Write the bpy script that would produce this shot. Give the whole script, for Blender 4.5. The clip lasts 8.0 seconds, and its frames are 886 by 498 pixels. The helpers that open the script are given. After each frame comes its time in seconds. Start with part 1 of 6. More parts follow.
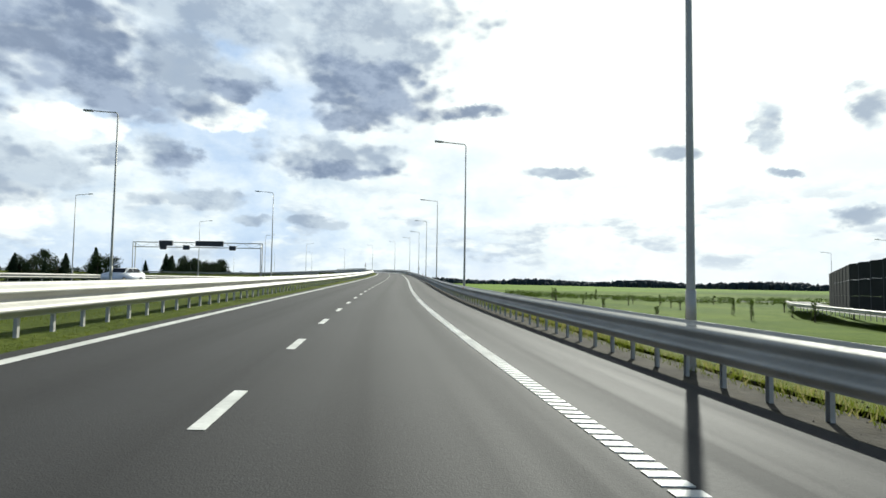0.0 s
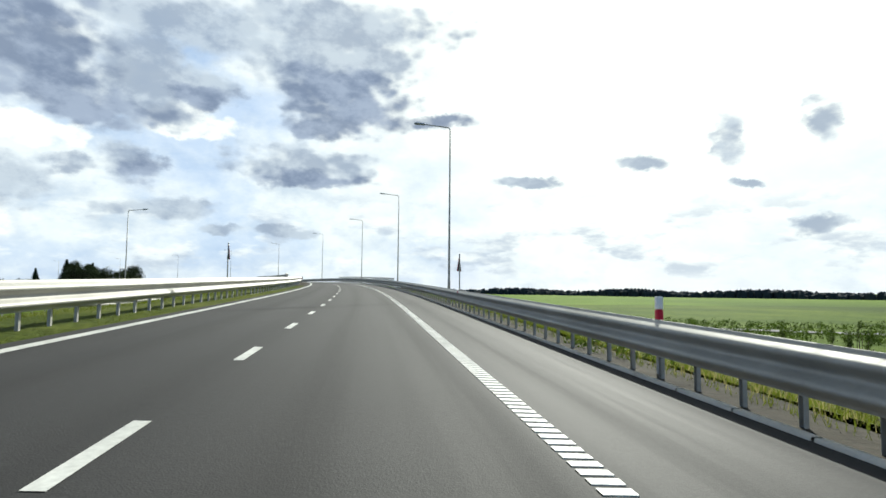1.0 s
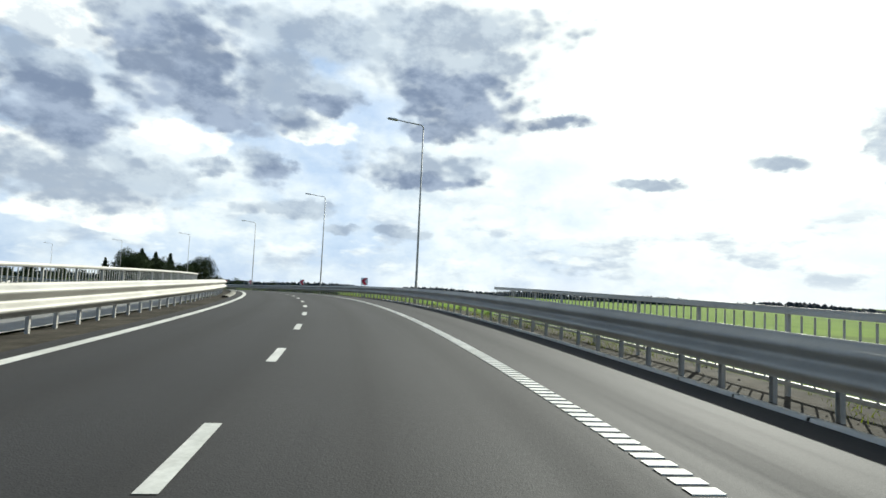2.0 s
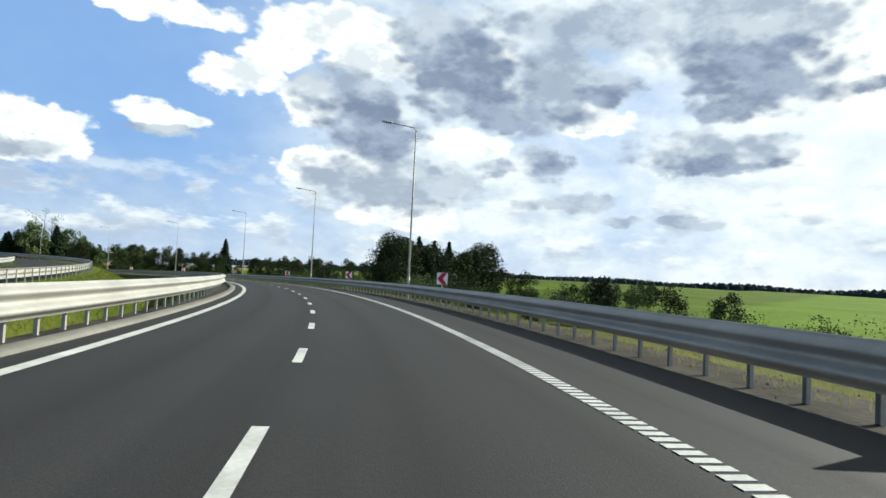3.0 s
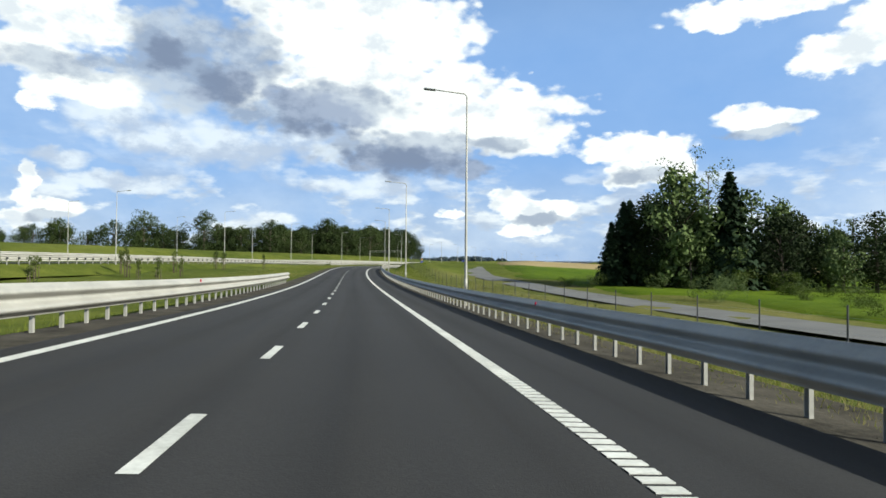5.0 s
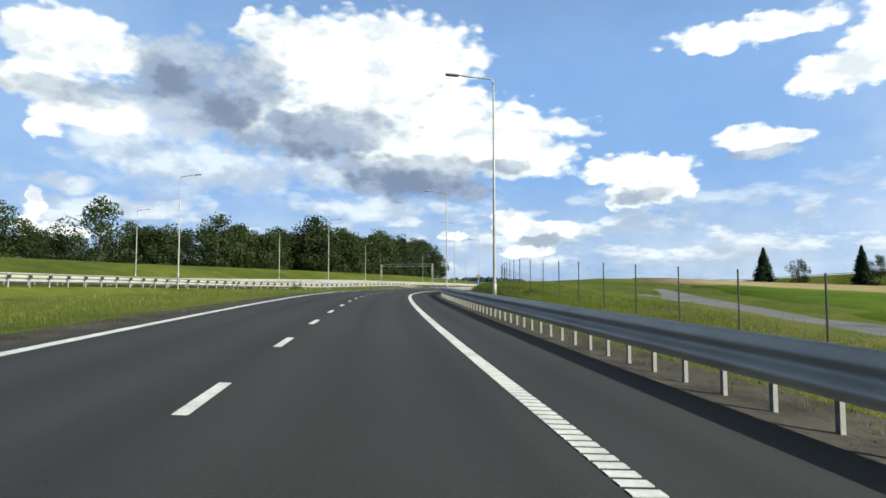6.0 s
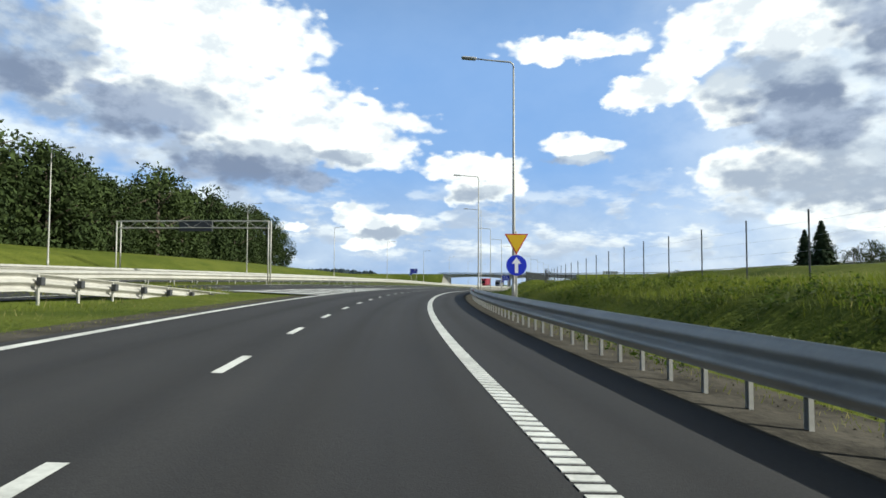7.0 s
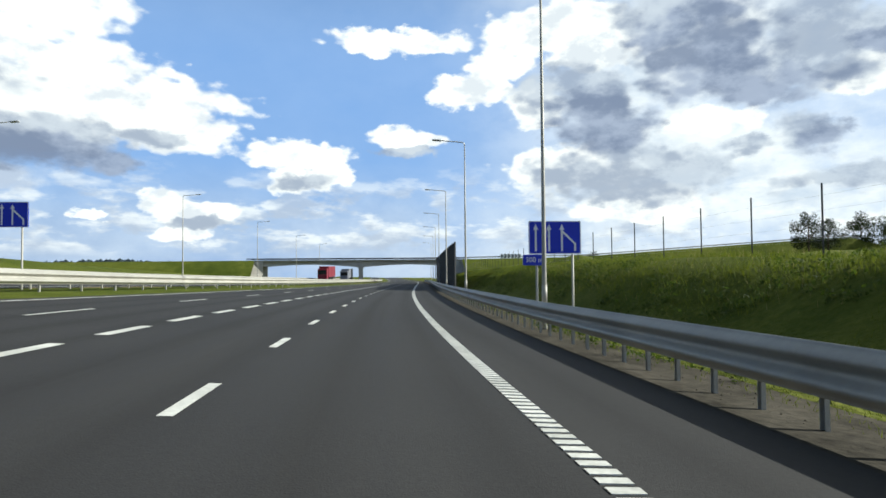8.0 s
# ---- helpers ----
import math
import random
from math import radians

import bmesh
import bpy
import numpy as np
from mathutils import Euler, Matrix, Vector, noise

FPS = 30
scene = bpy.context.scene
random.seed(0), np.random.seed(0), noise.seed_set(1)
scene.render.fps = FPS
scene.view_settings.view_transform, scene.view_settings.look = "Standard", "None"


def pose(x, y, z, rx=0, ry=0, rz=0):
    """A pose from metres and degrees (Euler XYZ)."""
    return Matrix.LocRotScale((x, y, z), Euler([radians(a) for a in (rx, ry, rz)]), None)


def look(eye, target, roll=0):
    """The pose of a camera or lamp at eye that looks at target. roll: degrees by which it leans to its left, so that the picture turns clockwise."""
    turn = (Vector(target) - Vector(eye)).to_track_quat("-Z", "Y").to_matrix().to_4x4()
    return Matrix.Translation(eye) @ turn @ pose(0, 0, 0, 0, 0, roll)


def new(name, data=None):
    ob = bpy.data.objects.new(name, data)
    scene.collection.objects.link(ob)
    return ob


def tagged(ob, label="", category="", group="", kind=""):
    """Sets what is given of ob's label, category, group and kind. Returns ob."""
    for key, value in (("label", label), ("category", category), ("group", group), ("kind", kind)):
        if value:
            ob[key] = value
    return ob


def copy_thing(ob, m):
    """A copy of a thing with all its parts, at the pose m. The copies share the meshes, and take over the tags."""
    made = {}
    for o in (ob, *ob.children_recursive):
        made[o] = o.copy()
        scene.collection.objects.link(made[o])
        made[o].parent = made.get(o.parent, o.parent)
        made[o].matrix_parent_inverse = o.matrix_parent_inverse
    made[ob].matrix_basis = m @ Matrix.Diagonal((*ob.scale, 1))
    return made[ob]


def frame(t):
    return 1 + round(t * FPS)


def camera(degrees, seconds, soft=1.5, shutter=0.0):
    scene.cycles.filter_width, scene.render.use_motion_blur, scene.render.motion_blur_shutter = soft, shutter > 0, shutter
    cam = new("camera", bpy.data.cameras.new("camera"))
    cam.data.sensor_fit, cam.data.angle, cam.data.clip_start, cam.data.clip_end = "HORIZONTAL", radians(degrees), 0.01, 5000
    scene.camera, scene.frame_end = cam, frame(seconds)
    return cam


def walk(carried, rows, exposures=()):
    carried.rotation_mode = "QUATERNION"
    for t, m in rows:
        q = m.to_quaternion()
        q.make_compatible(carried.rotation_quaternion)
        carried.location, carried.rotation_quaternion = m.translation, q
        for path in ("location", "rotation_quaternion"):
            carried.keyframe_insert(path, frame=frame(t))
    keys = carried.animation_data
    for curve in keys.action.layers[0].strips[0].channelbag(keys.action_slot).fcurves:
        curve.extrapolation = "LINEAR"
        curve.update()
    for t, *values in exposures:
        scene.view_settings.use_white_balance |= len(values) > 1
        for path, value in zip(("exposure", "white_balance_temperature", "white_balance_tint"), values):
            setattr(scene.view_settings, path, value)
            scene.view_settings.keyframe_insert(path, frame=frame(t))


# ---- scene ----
# ---- the plan's scale ----
# The film runs about four times faster than life. To keep the camera's pace within bounds
# the whole plan below, written in metres, is drawn at this one scale.
S = 0.34

LENS = 75.1


def spline(xs, ys):
    """Natural cubic spline through the knots; runs on in a straight line at both ends."""
    xs, ys = np.array(xs, float), np.array(ys, float)
    n, h = len(xs), np.diff(xs)
    a, b = np.zeros((n, n)), np.zeros(n)
    a[0, 0] = a[-1, -1] = 1
    for i in range(1, n - 1):
        a[i, i - 1], a[i, i], a[i, i + 1] = h[i - 1], 2 * (h[i - 1] + h[i]), h[i]
        b[i] = 6 * ((ys[i + 1] - ys[i]) / h[i] - (ys[i] - ys[i - 1]) / h[i - 1])
    m = np.linalg.solve(a, b)

    def value(q):
        q = np.asarray(q, float)
        i = np.clip(np.searchsorted(xs, q) - 1, 0, n - 2)
        t, hh = q - xs[i], h[i]
        d = (ys[i + 1] - ys[i]) / hh - hh * (2 * m[i] + m[i + 1]) / 6
        v = ys[i] + d * t + m[i] * t * t / 2 + (m[i + 1] - m[i]) / (6 * hh) * t ** 3
        d0 = (ys[1] - ys[0]) / h[0] - h[0] * (2 * m[0] + m[1]) / 6
        d1 = (ys[-1] - ys[-2]) / h[-1] + h[-1] * (m[-2] + 2 * m[-1]) / 6
        v = np.where(q < xs[0], ys[0] + d0 * (q - xs[0]), v)
        return np.where(q > xs[-1], ys[-1] + d1 * (q - xs[-1]) * np.exp(-np.maximum(q - xs[-1], 0)), v)
    return value


# ---- the drive: seconds, heading of the lens, its tilt, its lean (degrees) ----
DRIVE = [
    (0, -0.35, 3.12, 0.88), (0.5, -3.63, 3.82, 0.65), (1, -3.22, 4.04, 0.51), (1.2, -2.87, 4.18, 0.43),
    (2.3, 15.73, 3.27, 3.07), (2.5, 21.67, 2.62, 3.03), (3, 35.11, 2.12, 2.87), (3.5, 49.93, 1.92, 2.51),
    (4, 64.32, 1.54, 2.25), (4.5, 79.22, 1.52, 2.58), (5, 90.69, 1.12, 0.42), (5.2, 92.09, 1.6, 0.31),
    (6.3, 88.76, 3.11, 0.14), (6.5, 86.5, 2.69, 0.45), (7, 75.29, 2.57, 0.22), (7.5, 65.65, 2.11, 0.13),
    (8, 58.24, 1.61, -0.48)]
yaw_at = spline([d[0] for d in DRIVE], [radians(d[1]) for d in DRIVE])
tilt_at = spline([d[0] for d in DRIVE], [radians(d[2]) for d in DRIVE])
lean_at = spline([d[0] for d in DRIVE], [radians(d[3]) for d in DRIVE])
# metres run ahead of a steady 99 m a second
AHEAD = [
    (-0.6, -3.02), (0, 0.58), (0.5, 4.42), (1, 6.8), (1.2, 7.38), (2.3, 5.49), (2.5, 4.36), (3, 1.99),
    (3.5, 0.69), (4, 0.13), (4.5, 0.58), (5, 1.58), (6.3, 5.74), (6.5, 6.07), (7, 7.89), (7.5, 10.24),
    (7.7, 11.93), (8, 14.97), (8.5, 19.97), (22, 154.57)]
ahead_at = spline([a[0] for a in AHEAD], [a[1] for a in AHEAD])
# how far the lane lies to the right of the lens
SIDE = [
    (0, 0.11), (0.5, 0.13), (1, -0.35), (1.2, -0.4), (2.3, 0.65), (2.5, 0.79), (3.5, 0.48), (4.5, 0.45),
    (5, 0.01), (6.3, -0.25), (6.5, -0.33), (7, -0.52), (7.5, -1.13), (8, -0.34)]
side_at = spline([a[0] for a in SIDE], [a[1] for a in SIDE])
OFF_YAW, OFF_TILT, OFF_LEAN, EYE = 0.12608, 0.05087, 0.05795, 1.266

clock = np.arange(-0.8, 22, 0.01)
RUN = 99.0 * clock + ahead_at(clock)
_past = np.maximum(clock - 8, 0)
_head = yaw_at(clock) + OFF_YAW
_rise = np.where(clock > 8, (tilt_at(8.0) - OFF_TILT) * np.exp(-0.25 * np.maximum(_past - 3, 0)), tilt_at(clock) - OFF_TILT)
_rise = np.where(clock < 0, tilt_at(0.0) - OFF_TILT, _rise)
_bank = np.where(clock > 8, (lean_at(8.0) - OFF_LEAN) * np.exp(-1.6 * np.maximum(_past - 0.15, 0)), np.where(clock < 0, lean_at(0.0) - OFF_LEAN, lean_at(clock) - OFF_LEAN))
_step = np.gradient(RUN)
_line = np.stack([np.cumsum(np.cos(_head) * np.cos(_rise) * _step), np.cumsum(np.sin(_head) * np.cos(_rise) * _step),
                  np.cumsum(np.sin(_rise) * _step)], 1)
_line = _line - _line[np.searchsorted(clock, -1e-6)]


def road(s, x=0.0, up=0.0):
    """A point of the plan: s metres along the ramp, x metres to the right of the lane's line, up metres over the surface."""
    c = np.array([np.interp(s, RUN, _line[:, k]) for k in range(3)])
    a, b = np.interp(s, RUN, _head), np.interp(s, RUN, _bank)
    w = x
    tilt = np.sin(b) * np.clip(w, np.interp(s, [690, 740], [-8, -14]), 8)
    return Vector((c[0] + np.sin(a) * w, c[1] - np.cos(a) * w, c[2] + tilt + up))


def heading(s):
    return float(np.interp(s, RUN, _head))


def camera_pose(t):
    i = np.array([np.interp(t, clock, _line[:, k]) for k in range(3)])
    y, p, r = float(yaw_at(t)), float(tilt_at(t)), float(lean_at(t))
    fw = Vector((math.cos(p) * math.cos(y), math.cos(p) * math.sin(y), math.sin(p)))
    ri = Vector((math.sin(y), -math.cos(y), 0))
    up = ri.cross(fw)
    r2, u2 = ri * math.cos(r) + up * math.sin(r), up * math.cos(r) - ri * math.sin(r)
    m = Matrix((r2, u2, -fw)).transposed().to_4x4()
    a, c = float(yaw_at(t)) + OFF_YAW, float(side_at(t))
    m.translation = (Vector(i) + Vector((-math.sin(a) * c, math.cos(a) * c, EYE - c * float(np.interp(t, clock, np.sin(_bank)))))) * S
    return m


cam = camera(LENS, 8.0, soft=1.6, shutter=0.0)
walk(cam, [(k / 10, camera_pose(k / 10)) for k in range(81)],
     [(0, 0.24, 6450, 1), (2.5, 0.24, 6450, 1), (3.5, 0.25, 6470, 2), (8, 0.26, 6470, 2)])

# ---- sky, sun ----
SUN_AZ, SUN_EL = radians(-23.5), radians(29)
sun = new("sun", bpy.data.lights.new("sun", "SUN"))
sun.data.energy, sun.data.angle, sun.data.color = 6.2, radians(0.6), (1.0, 0.96, 0.90)
sun.matrix_world = look(Vector((0, 0, 50)), Vector((0, 0, 50)) - Vector((math.cos(SUN_EL) * math.cos(SUN_AZ), math.cos(SUN_EL) * math.sin(SUN_AZ), math.sin(SUN_EL))))
scene.view_settings.exposure = 0.0


class Nodes:
    """A short way to write node trees."""

    def __init__(self, tree):
        self.tree = tree

    def add(self, kind, inputs=(), **settings):
        n = self.tree.nodes.new(kind)
        for key, value in settings.items():
            setattr(n, key, value)
        for key, value in dict(inputs).items():
            if hasattr(value, "is_linked") or hasattr(value, "links"):
                self.tree.links.new(value, n.inputs[key])
            else:
                n.inputs[key].default_value = value
        return n

    def math(self, op, a, b=0.0, c=0.0, clamp=False):
        return self.add("ShaderNodeMath", {0: a, 1: b, 2: c}, operation=op, use_clamp=clamp).outputs[0]

    def vec(self, op, a, b=(0, 0, 0)):
        return self.add("ShaderNodeVectorMath", {0: a, 1: b}, operation=op).outputs[0]

    def noise(self, vector, scale, detail=4.0, rough=0.55, warp=0.0):
        return self.add("ShaderNodeTexNoise", {"Vector": vector, "Scale": scale, "Detail": detail, "Roughness": rough, "Distortion": warp})

    def ramp(self, value, *stops):
        n = self.add("ShaderNodeValToRGB", {0: value})
        e = n.color_ramp.elements
        while len(e) < len(stops):
            e.new(0.5)
        for k, (p, c) in zip(e, stops):
            k.position, k.color = p, (*c, 1) if len(c) == 3 else c
        return n.outputs[0]

    def mix(self, f, a, b, blend="MIX"):
        n = self.add("ShaderNodeMix", data_type="RGBA", blend_type=blend)
        for k, v in ((0, f), (6, a), (7, b)):
            if hasattr(v, "links"):
                self.tree.links.new(v, n.inputs[k])
            else:
                n.inputs[k].default_value = (*v, 1) if k and len(v) == 3 else v
        return n.outputs[2]

    def span(self, v, a, b, lo=0.0, hi=1.0, smooth=True):
        return self.add("ShaderNodeMapRange", {0: v, 1: a, 2: b, 3: lo, 4: hi}, interpolation_type="SMOOTHSTEP" if smooth else "LINEAR").outputs[0]


world = bpy.data.worlds.new("sky")
world.use_nodes = True
scene.world = world
world.node_tree.nodes.clear()
N = Nodes(world.node_tree)
sky = N.add("ShaderNodeTexSky", sky_type="NISHITA", sun_disc=False, sun_elevation=SUN_EL, sun_rotation=math.pi / 2 - SUN_AZ, altitude=100.0, air_density=1.0, dust_density=1.2, ozone_density=1.4)

# clouds: soft heaps at their bearing and height over the horizon (degrees), broken up by noise
ray_dir = N.add("ShaderNodeTexCoord").outputs["Generated"]
xyz = N.add("ShaderNodeSeparateXYZ", {0: ray_dir}).outputs
level = N.math("SQRT", N.math("ADD", N.math("MULTIPLY", xyz[0], xyz[0]), N.math("MULTIPLY", xyz[1], xyz[1])))
bearing = N.math("MULTIPLY", N.math("ARCTAN2", xyz[1], xyz[0]), 180 / math.pi)
height = N.math("MULTIPLY", N.math("ARCTAN2", xyz[2], level), 180 / math.pi)
flat_dir = N.add("ShaderNodeCombineXYZ", {0: xyz[0], 1: xyz[1], 2: N.math("MULTIPLY", xyz[2], 1.7)}).outputs[0]
warp = N.add("ShaderNodeSeparateColor", {0: N.noise(flat_dir, 13.0, 5, 0.62).outputs["Color"]}).outputs
az = N.math("ADD", bearing, N.math("MULTIPLY_ADD", warp[0], 4.4, -2.2))
el = N.math("ADD", height, N.math("MULTIPLY_ADD", warp[1], 2.8, -1.4))
spot = N.add("ShaderNodeCombineXYZ", {0: az, 1: el}).outputs[0]
to_sun = (math.cos(SUN_EL) * math.cos(SUN_AZ), math.cos(SUN_EL) * math.sin(SUN_AZ), math.sin(SUN_EL))
billow = N.noise(flat_dir, 14.0, 7, 0.55).outputs[0]
body = N.noise(flat_dir, 8.0, 7, 0.6).outputs[0]
sunlit = N.noise(N.vec("ADD", flat_dir, tuple(0.05 * c for c in to_sun)), 8.0, 7, 0.6).outputs[0]
wisp = N.noise(flat_dir, 5.0, 6, 0.6).outputs[0]
soft = N.noise(N.vec("ADD", flat_dir, (3.1, 1.7, 0.4)), 11.0, 6, 0.58).outputs[0]
knobs = N.add("ShaderNodeTexVoronoi", {"Vector": flat_dir, "Scale": 30.0, "Smoothness": 0.6, "Detail": 1.0, "Roughness": 0.5}, feature="SMOOTH_F1").outputs["Distance"]


def heap(places, swell):
    """How deep a direction lies inside a heap of soft ovals: 0 in the midst of one, 1 at its rim."""
    low = None
    for a, e, rx, ry in places:
        off = N.vec("MULTIPLY", N.vec("SUBTRACT", spot, (a, e, 0)), (1 / (rx * swell), 1 / (ry * swell), 0))
        q = N.add("ShaderNodeVectorMath", {0: off, 1: off}, operation="DOT_PRODUCT").outputs["Value"]
        low = q if low is None else N.math("SMOOTH_MIN", low, q, 0.3)
    return low


WHITE_NORTH = [
    (96.6, 21.4, 8.9, 3.7), (103.2, 22.0, 7.0, 2.9), (101.0, 17.5, 7.1, 2.5), (91.5, 16.0, 6.7, 2.6), (84.7, 14.6, 7.5, 2.2),
    (83.1, 11.9, 4.7, 1.9), (94.9, 13.5, 5.0, 2.2), (89.8, 12.3, 6.7, 1.7), (109.4, 15.5, 2.0, 1.3), (124.4, 19.5, 4.7, 2.5),
    (126.2, 16.3, 3.0, 1.7), (122.7, 14.3, 3.6, 1.4),
]
WHITE_LOW = [
    (126.1, 6.3, 0.7, 1.3), (124.9, 4.0, 2.4, 0.9), (126.8, 5.0, 0.8, 1.1), (72.4, 10.8, 4.5, 1.3), (68.9, 9.4, 2.2, 1.6),
    (71.6, 8.6, 3.0, 1.5), (61.5, 12.3, 3.4, 1.1), (84.4, 6.2, 2.0, 1.1), (81.4, 4.8, 3.4, 1.1), (83.0, 3.3, 2.2, 0.8),
    (89.7, 4.6, 1.2, 0.5), (125.7, 12.5, 1.4, 0.7), (127.1, 3.4, 1.1, 0.7),
]
WHITE_EAST = [
    (56.2, 16.8, 3.1, 1.3), (53.9, 17.4, 2.6, 1.7), (62.4, 21.4, 7.0, 1.1), (46.5, 21.9, 7.1, 2.2), (43.1, 20.1, 4.4, 2.0),
    (51.7, 19.3, 3.1, 1.1), (48.3, 15.4, 3.2, 1.8), (21.0, 14.9, 3.7, 1.5), (33.0, 12.8, 3.9, 1.3), (45.8, 9.3, 6.0, 2.2),
    (38.3, 5.4, 6.1, 1.7),
]
PALE = [
    (120.6, 12.3, 4.2, 2.1), (117.1, 11.1, 5.4, 1.9), (111.9, 10.3, 6.4, 1.8), (121.3, 6.6, 6.2, 0.7), (102.6, 11.4, 6.5, 1.8),
    (98.1, 7.5, 7.7, 0.9), (124.6, 8.2, 2.3, 0.7),
]
GREY_NORTH = [
    (114.4, 17.4, 5.2, 4.0), (109.5, 18.7, 3.5, 3.6), (117.2, 19.3, 2.7, 2.0), (101.5, 14.6, 7.0, 2.1), (94.3, 11.0, 8.4, 1.5),
    (107.9, 13.7, 4.6, 1.4), (71.9, 8.2, 2.4, 0.8), (85.3, 11.3, 3.4, 0.7), (124.3, 15.6, 4.7, 1.1), (81.4, 4.1, 3.0, 0.4),
    (61.5, 11.1, 3.0, 0.4), (124.9, 3.4, 1.9, 0.4),
]
GREY_EAST = [
    (36.4, 22.5, 5.1, 2.2), (45.1, 16.3, 4.9, 2.5), (40.8, 10.7, 2.8, 1.4), (26.0, 17.2, 6.6, 2.8), (20.6, 18.2, 3.2, 1.4),
    (25.7, 10.9, 2.1, 1.6), (35.6, 8.3, 3.4, 2.2), (43.5, 8.4, 5.5, 2.0), (40.1, 6.8, 4.5, 1.2), (30.1, 10.2, 2.2, 0.9),
    (22.8, 7.0, 4.6, 0.7), (61.5, 11.1, 3.0, 0.5),
]
GREY_SOUTH = [
    (8.1, 21.5, 7.2, 4.0), (11.2, 11.7, 5.7, 1.8), (21.4, 7.3, 2.9, 0.9), (20.0, 22.9, 11.5, 2.2), (7.6, 24.5, 10.0, 2.3),
    (25.7, 19.7, 3.7, 2.1), (-29.8, 13.6, 1.3, 2.1), (-11.3, 10.6, 3.0, 0.5), (-37.4, 14.2, 1.3, 1.8), (-36.7, 5.8, 1.8, 0.7),
    (-31.3, 9.4, 1.0, 0.4), (12.1, 5.4, 2.7, 0.5), (18.3, 5.4, 2.1, 0.6), (-22.7, 12.0, 2.4, 0.7),
]
DARK_NORTH = [
    (103.1, 13.7, 4.2, 1.9), (93.4, 9.4, 5.6, 1.4), (98.2, 10.2, 2.8, 1.0), (88.3, 9.0, 2.5, 0.7), (106.3, 15.1, 2.1, 1.1),
    (111.9, 15.8, 2.9, 1.6), (116.2, 17.9, 1.8, 1.4),
]
DARK_SOUTH = [
    (33.4, 18.9, 5.9, 4.4), (29.2, 15.3, 5.3, 1.7), (42.6, 12.8, 4.7, 2.4), (43.9, 14.8, 3.3, 1.6), (5.7, 17.3, 6.2, 2.3),
    (9.1, 15.4, 3.9, 1.0), (-2.5, 16.6, 3.5, 0.6), (11.1, 10.5, 5.7, 0.8), (19.8, 17.2, 2.8, 1.0), (8.0, 19.2, 5.0, 2.0),
    (24.4, 10.4, 1.6, 1.3),
]
white_heaps = N.math("SMOOTH_MIN", N.math("SMOOTH_MIN", heap(WHITE_NORTH, 1.28), heap(WHITE_LOW, 1.22), 0.3), heap(WHITE_EAST, 1.2), 0.3)
grey_heaps = N.math("SMOOTH_MIN", heap(GREY_EAST, 1.35), N.math("SMOOTH_MIN", heap(GREY_SOUTH, 1.35), heap(GREY_NORTH, 1.3), 0.3), 0.3)
dark_heaps = N.math("SMOOTH_MIN", heap(DARK_NORTH, 1.35), heap(DARK_SOUTH, 1.35), 0.3)
ragged = N.math("ADD", N.math("MULTIPLY_ADD", billow, 1.7, -0.85), N.math("MULTIPLY_ADD", knobs, 0.8, -0.38))
lit = N.span(N.math("ADD", white_heaps, ragged), 1.2, 0.68)
pale = N.span(N.math("ADD", heap(PALE, 1.3), ragged), 1.3, 0.2, 0.0, 0.9)
grey = N.span(N.math("ADD", grey_heaps, ragged), 1.2, 0.4, 0.0, 0.86)
dark = N.span(N.math("ADD", dark_heaps, N.math("MULTIPLY", ragged, 0.95)), 1.12, 0.35, 0.0, 0.92)
# a veil: dense towards the sun, open to the blue in the north, and a bright haze low down
sunward = N.math("MULTIPLY", N.span(bearing, 62.0, 36.0, 0.10, 0.93), N.span(bearing, -95.0, -65.0, 0.12, 1.0))
behind = N.math("MULTIPLY", N.span(bearing, 96.0, 122.0, 0.0, 0.3), N.span(bearing, 160.0, 132.0, 0.2, 1.0))
haze = N.span(height, 13.0, 1.0, 0.0, 0.72)
veil = N.math("MULTIPLY", N.math("MAXIMUM", N.math("MAXIMUM", sunward, behind), haze), N.span(wisp, 0.28, 0.58, 0.5, 1.0), clamp=True)
veil = N.math("MULTIPLY", veil, N.span(height, 30.0, 50.0, 1.0, 0.08))
blue = N.mix(N.span(height, 18.0, 44.0), (2.3, 4.35, 8.8), (0.8, 1.0, 1.35))
sky_tone = N.mix(0.8, sky.outputs[0], blue)
veil_tone = N.mix(N.span(bearing, 30.0, 80.0), N.ramp(soft, (0.30, (6.6, 7.3, 8.4)), (0.55, (9.8, 10.0, 10.2))), N.ramp(soft, (0.35, (4.5, 5.4, 7.1)), (0.65, (6.4, 7.2, 8.6))))
heaven = N.mix(veil, sky_tone, veil_tone)
# the glare round the hidden sun
near_sun = N.add("ShaderNodeVectorMath", {0: ray_dir, 1: to_sun}, operation="DOT_PRODUCT").outputs["Value"]
glare = N.span(near_sun, 0.80, 0.99, 0.0, 1.0)
heaven = N.mix(N.math("MULTIPLY", glare, 0.9), heaven, (10.8, 10.8, 10.6))
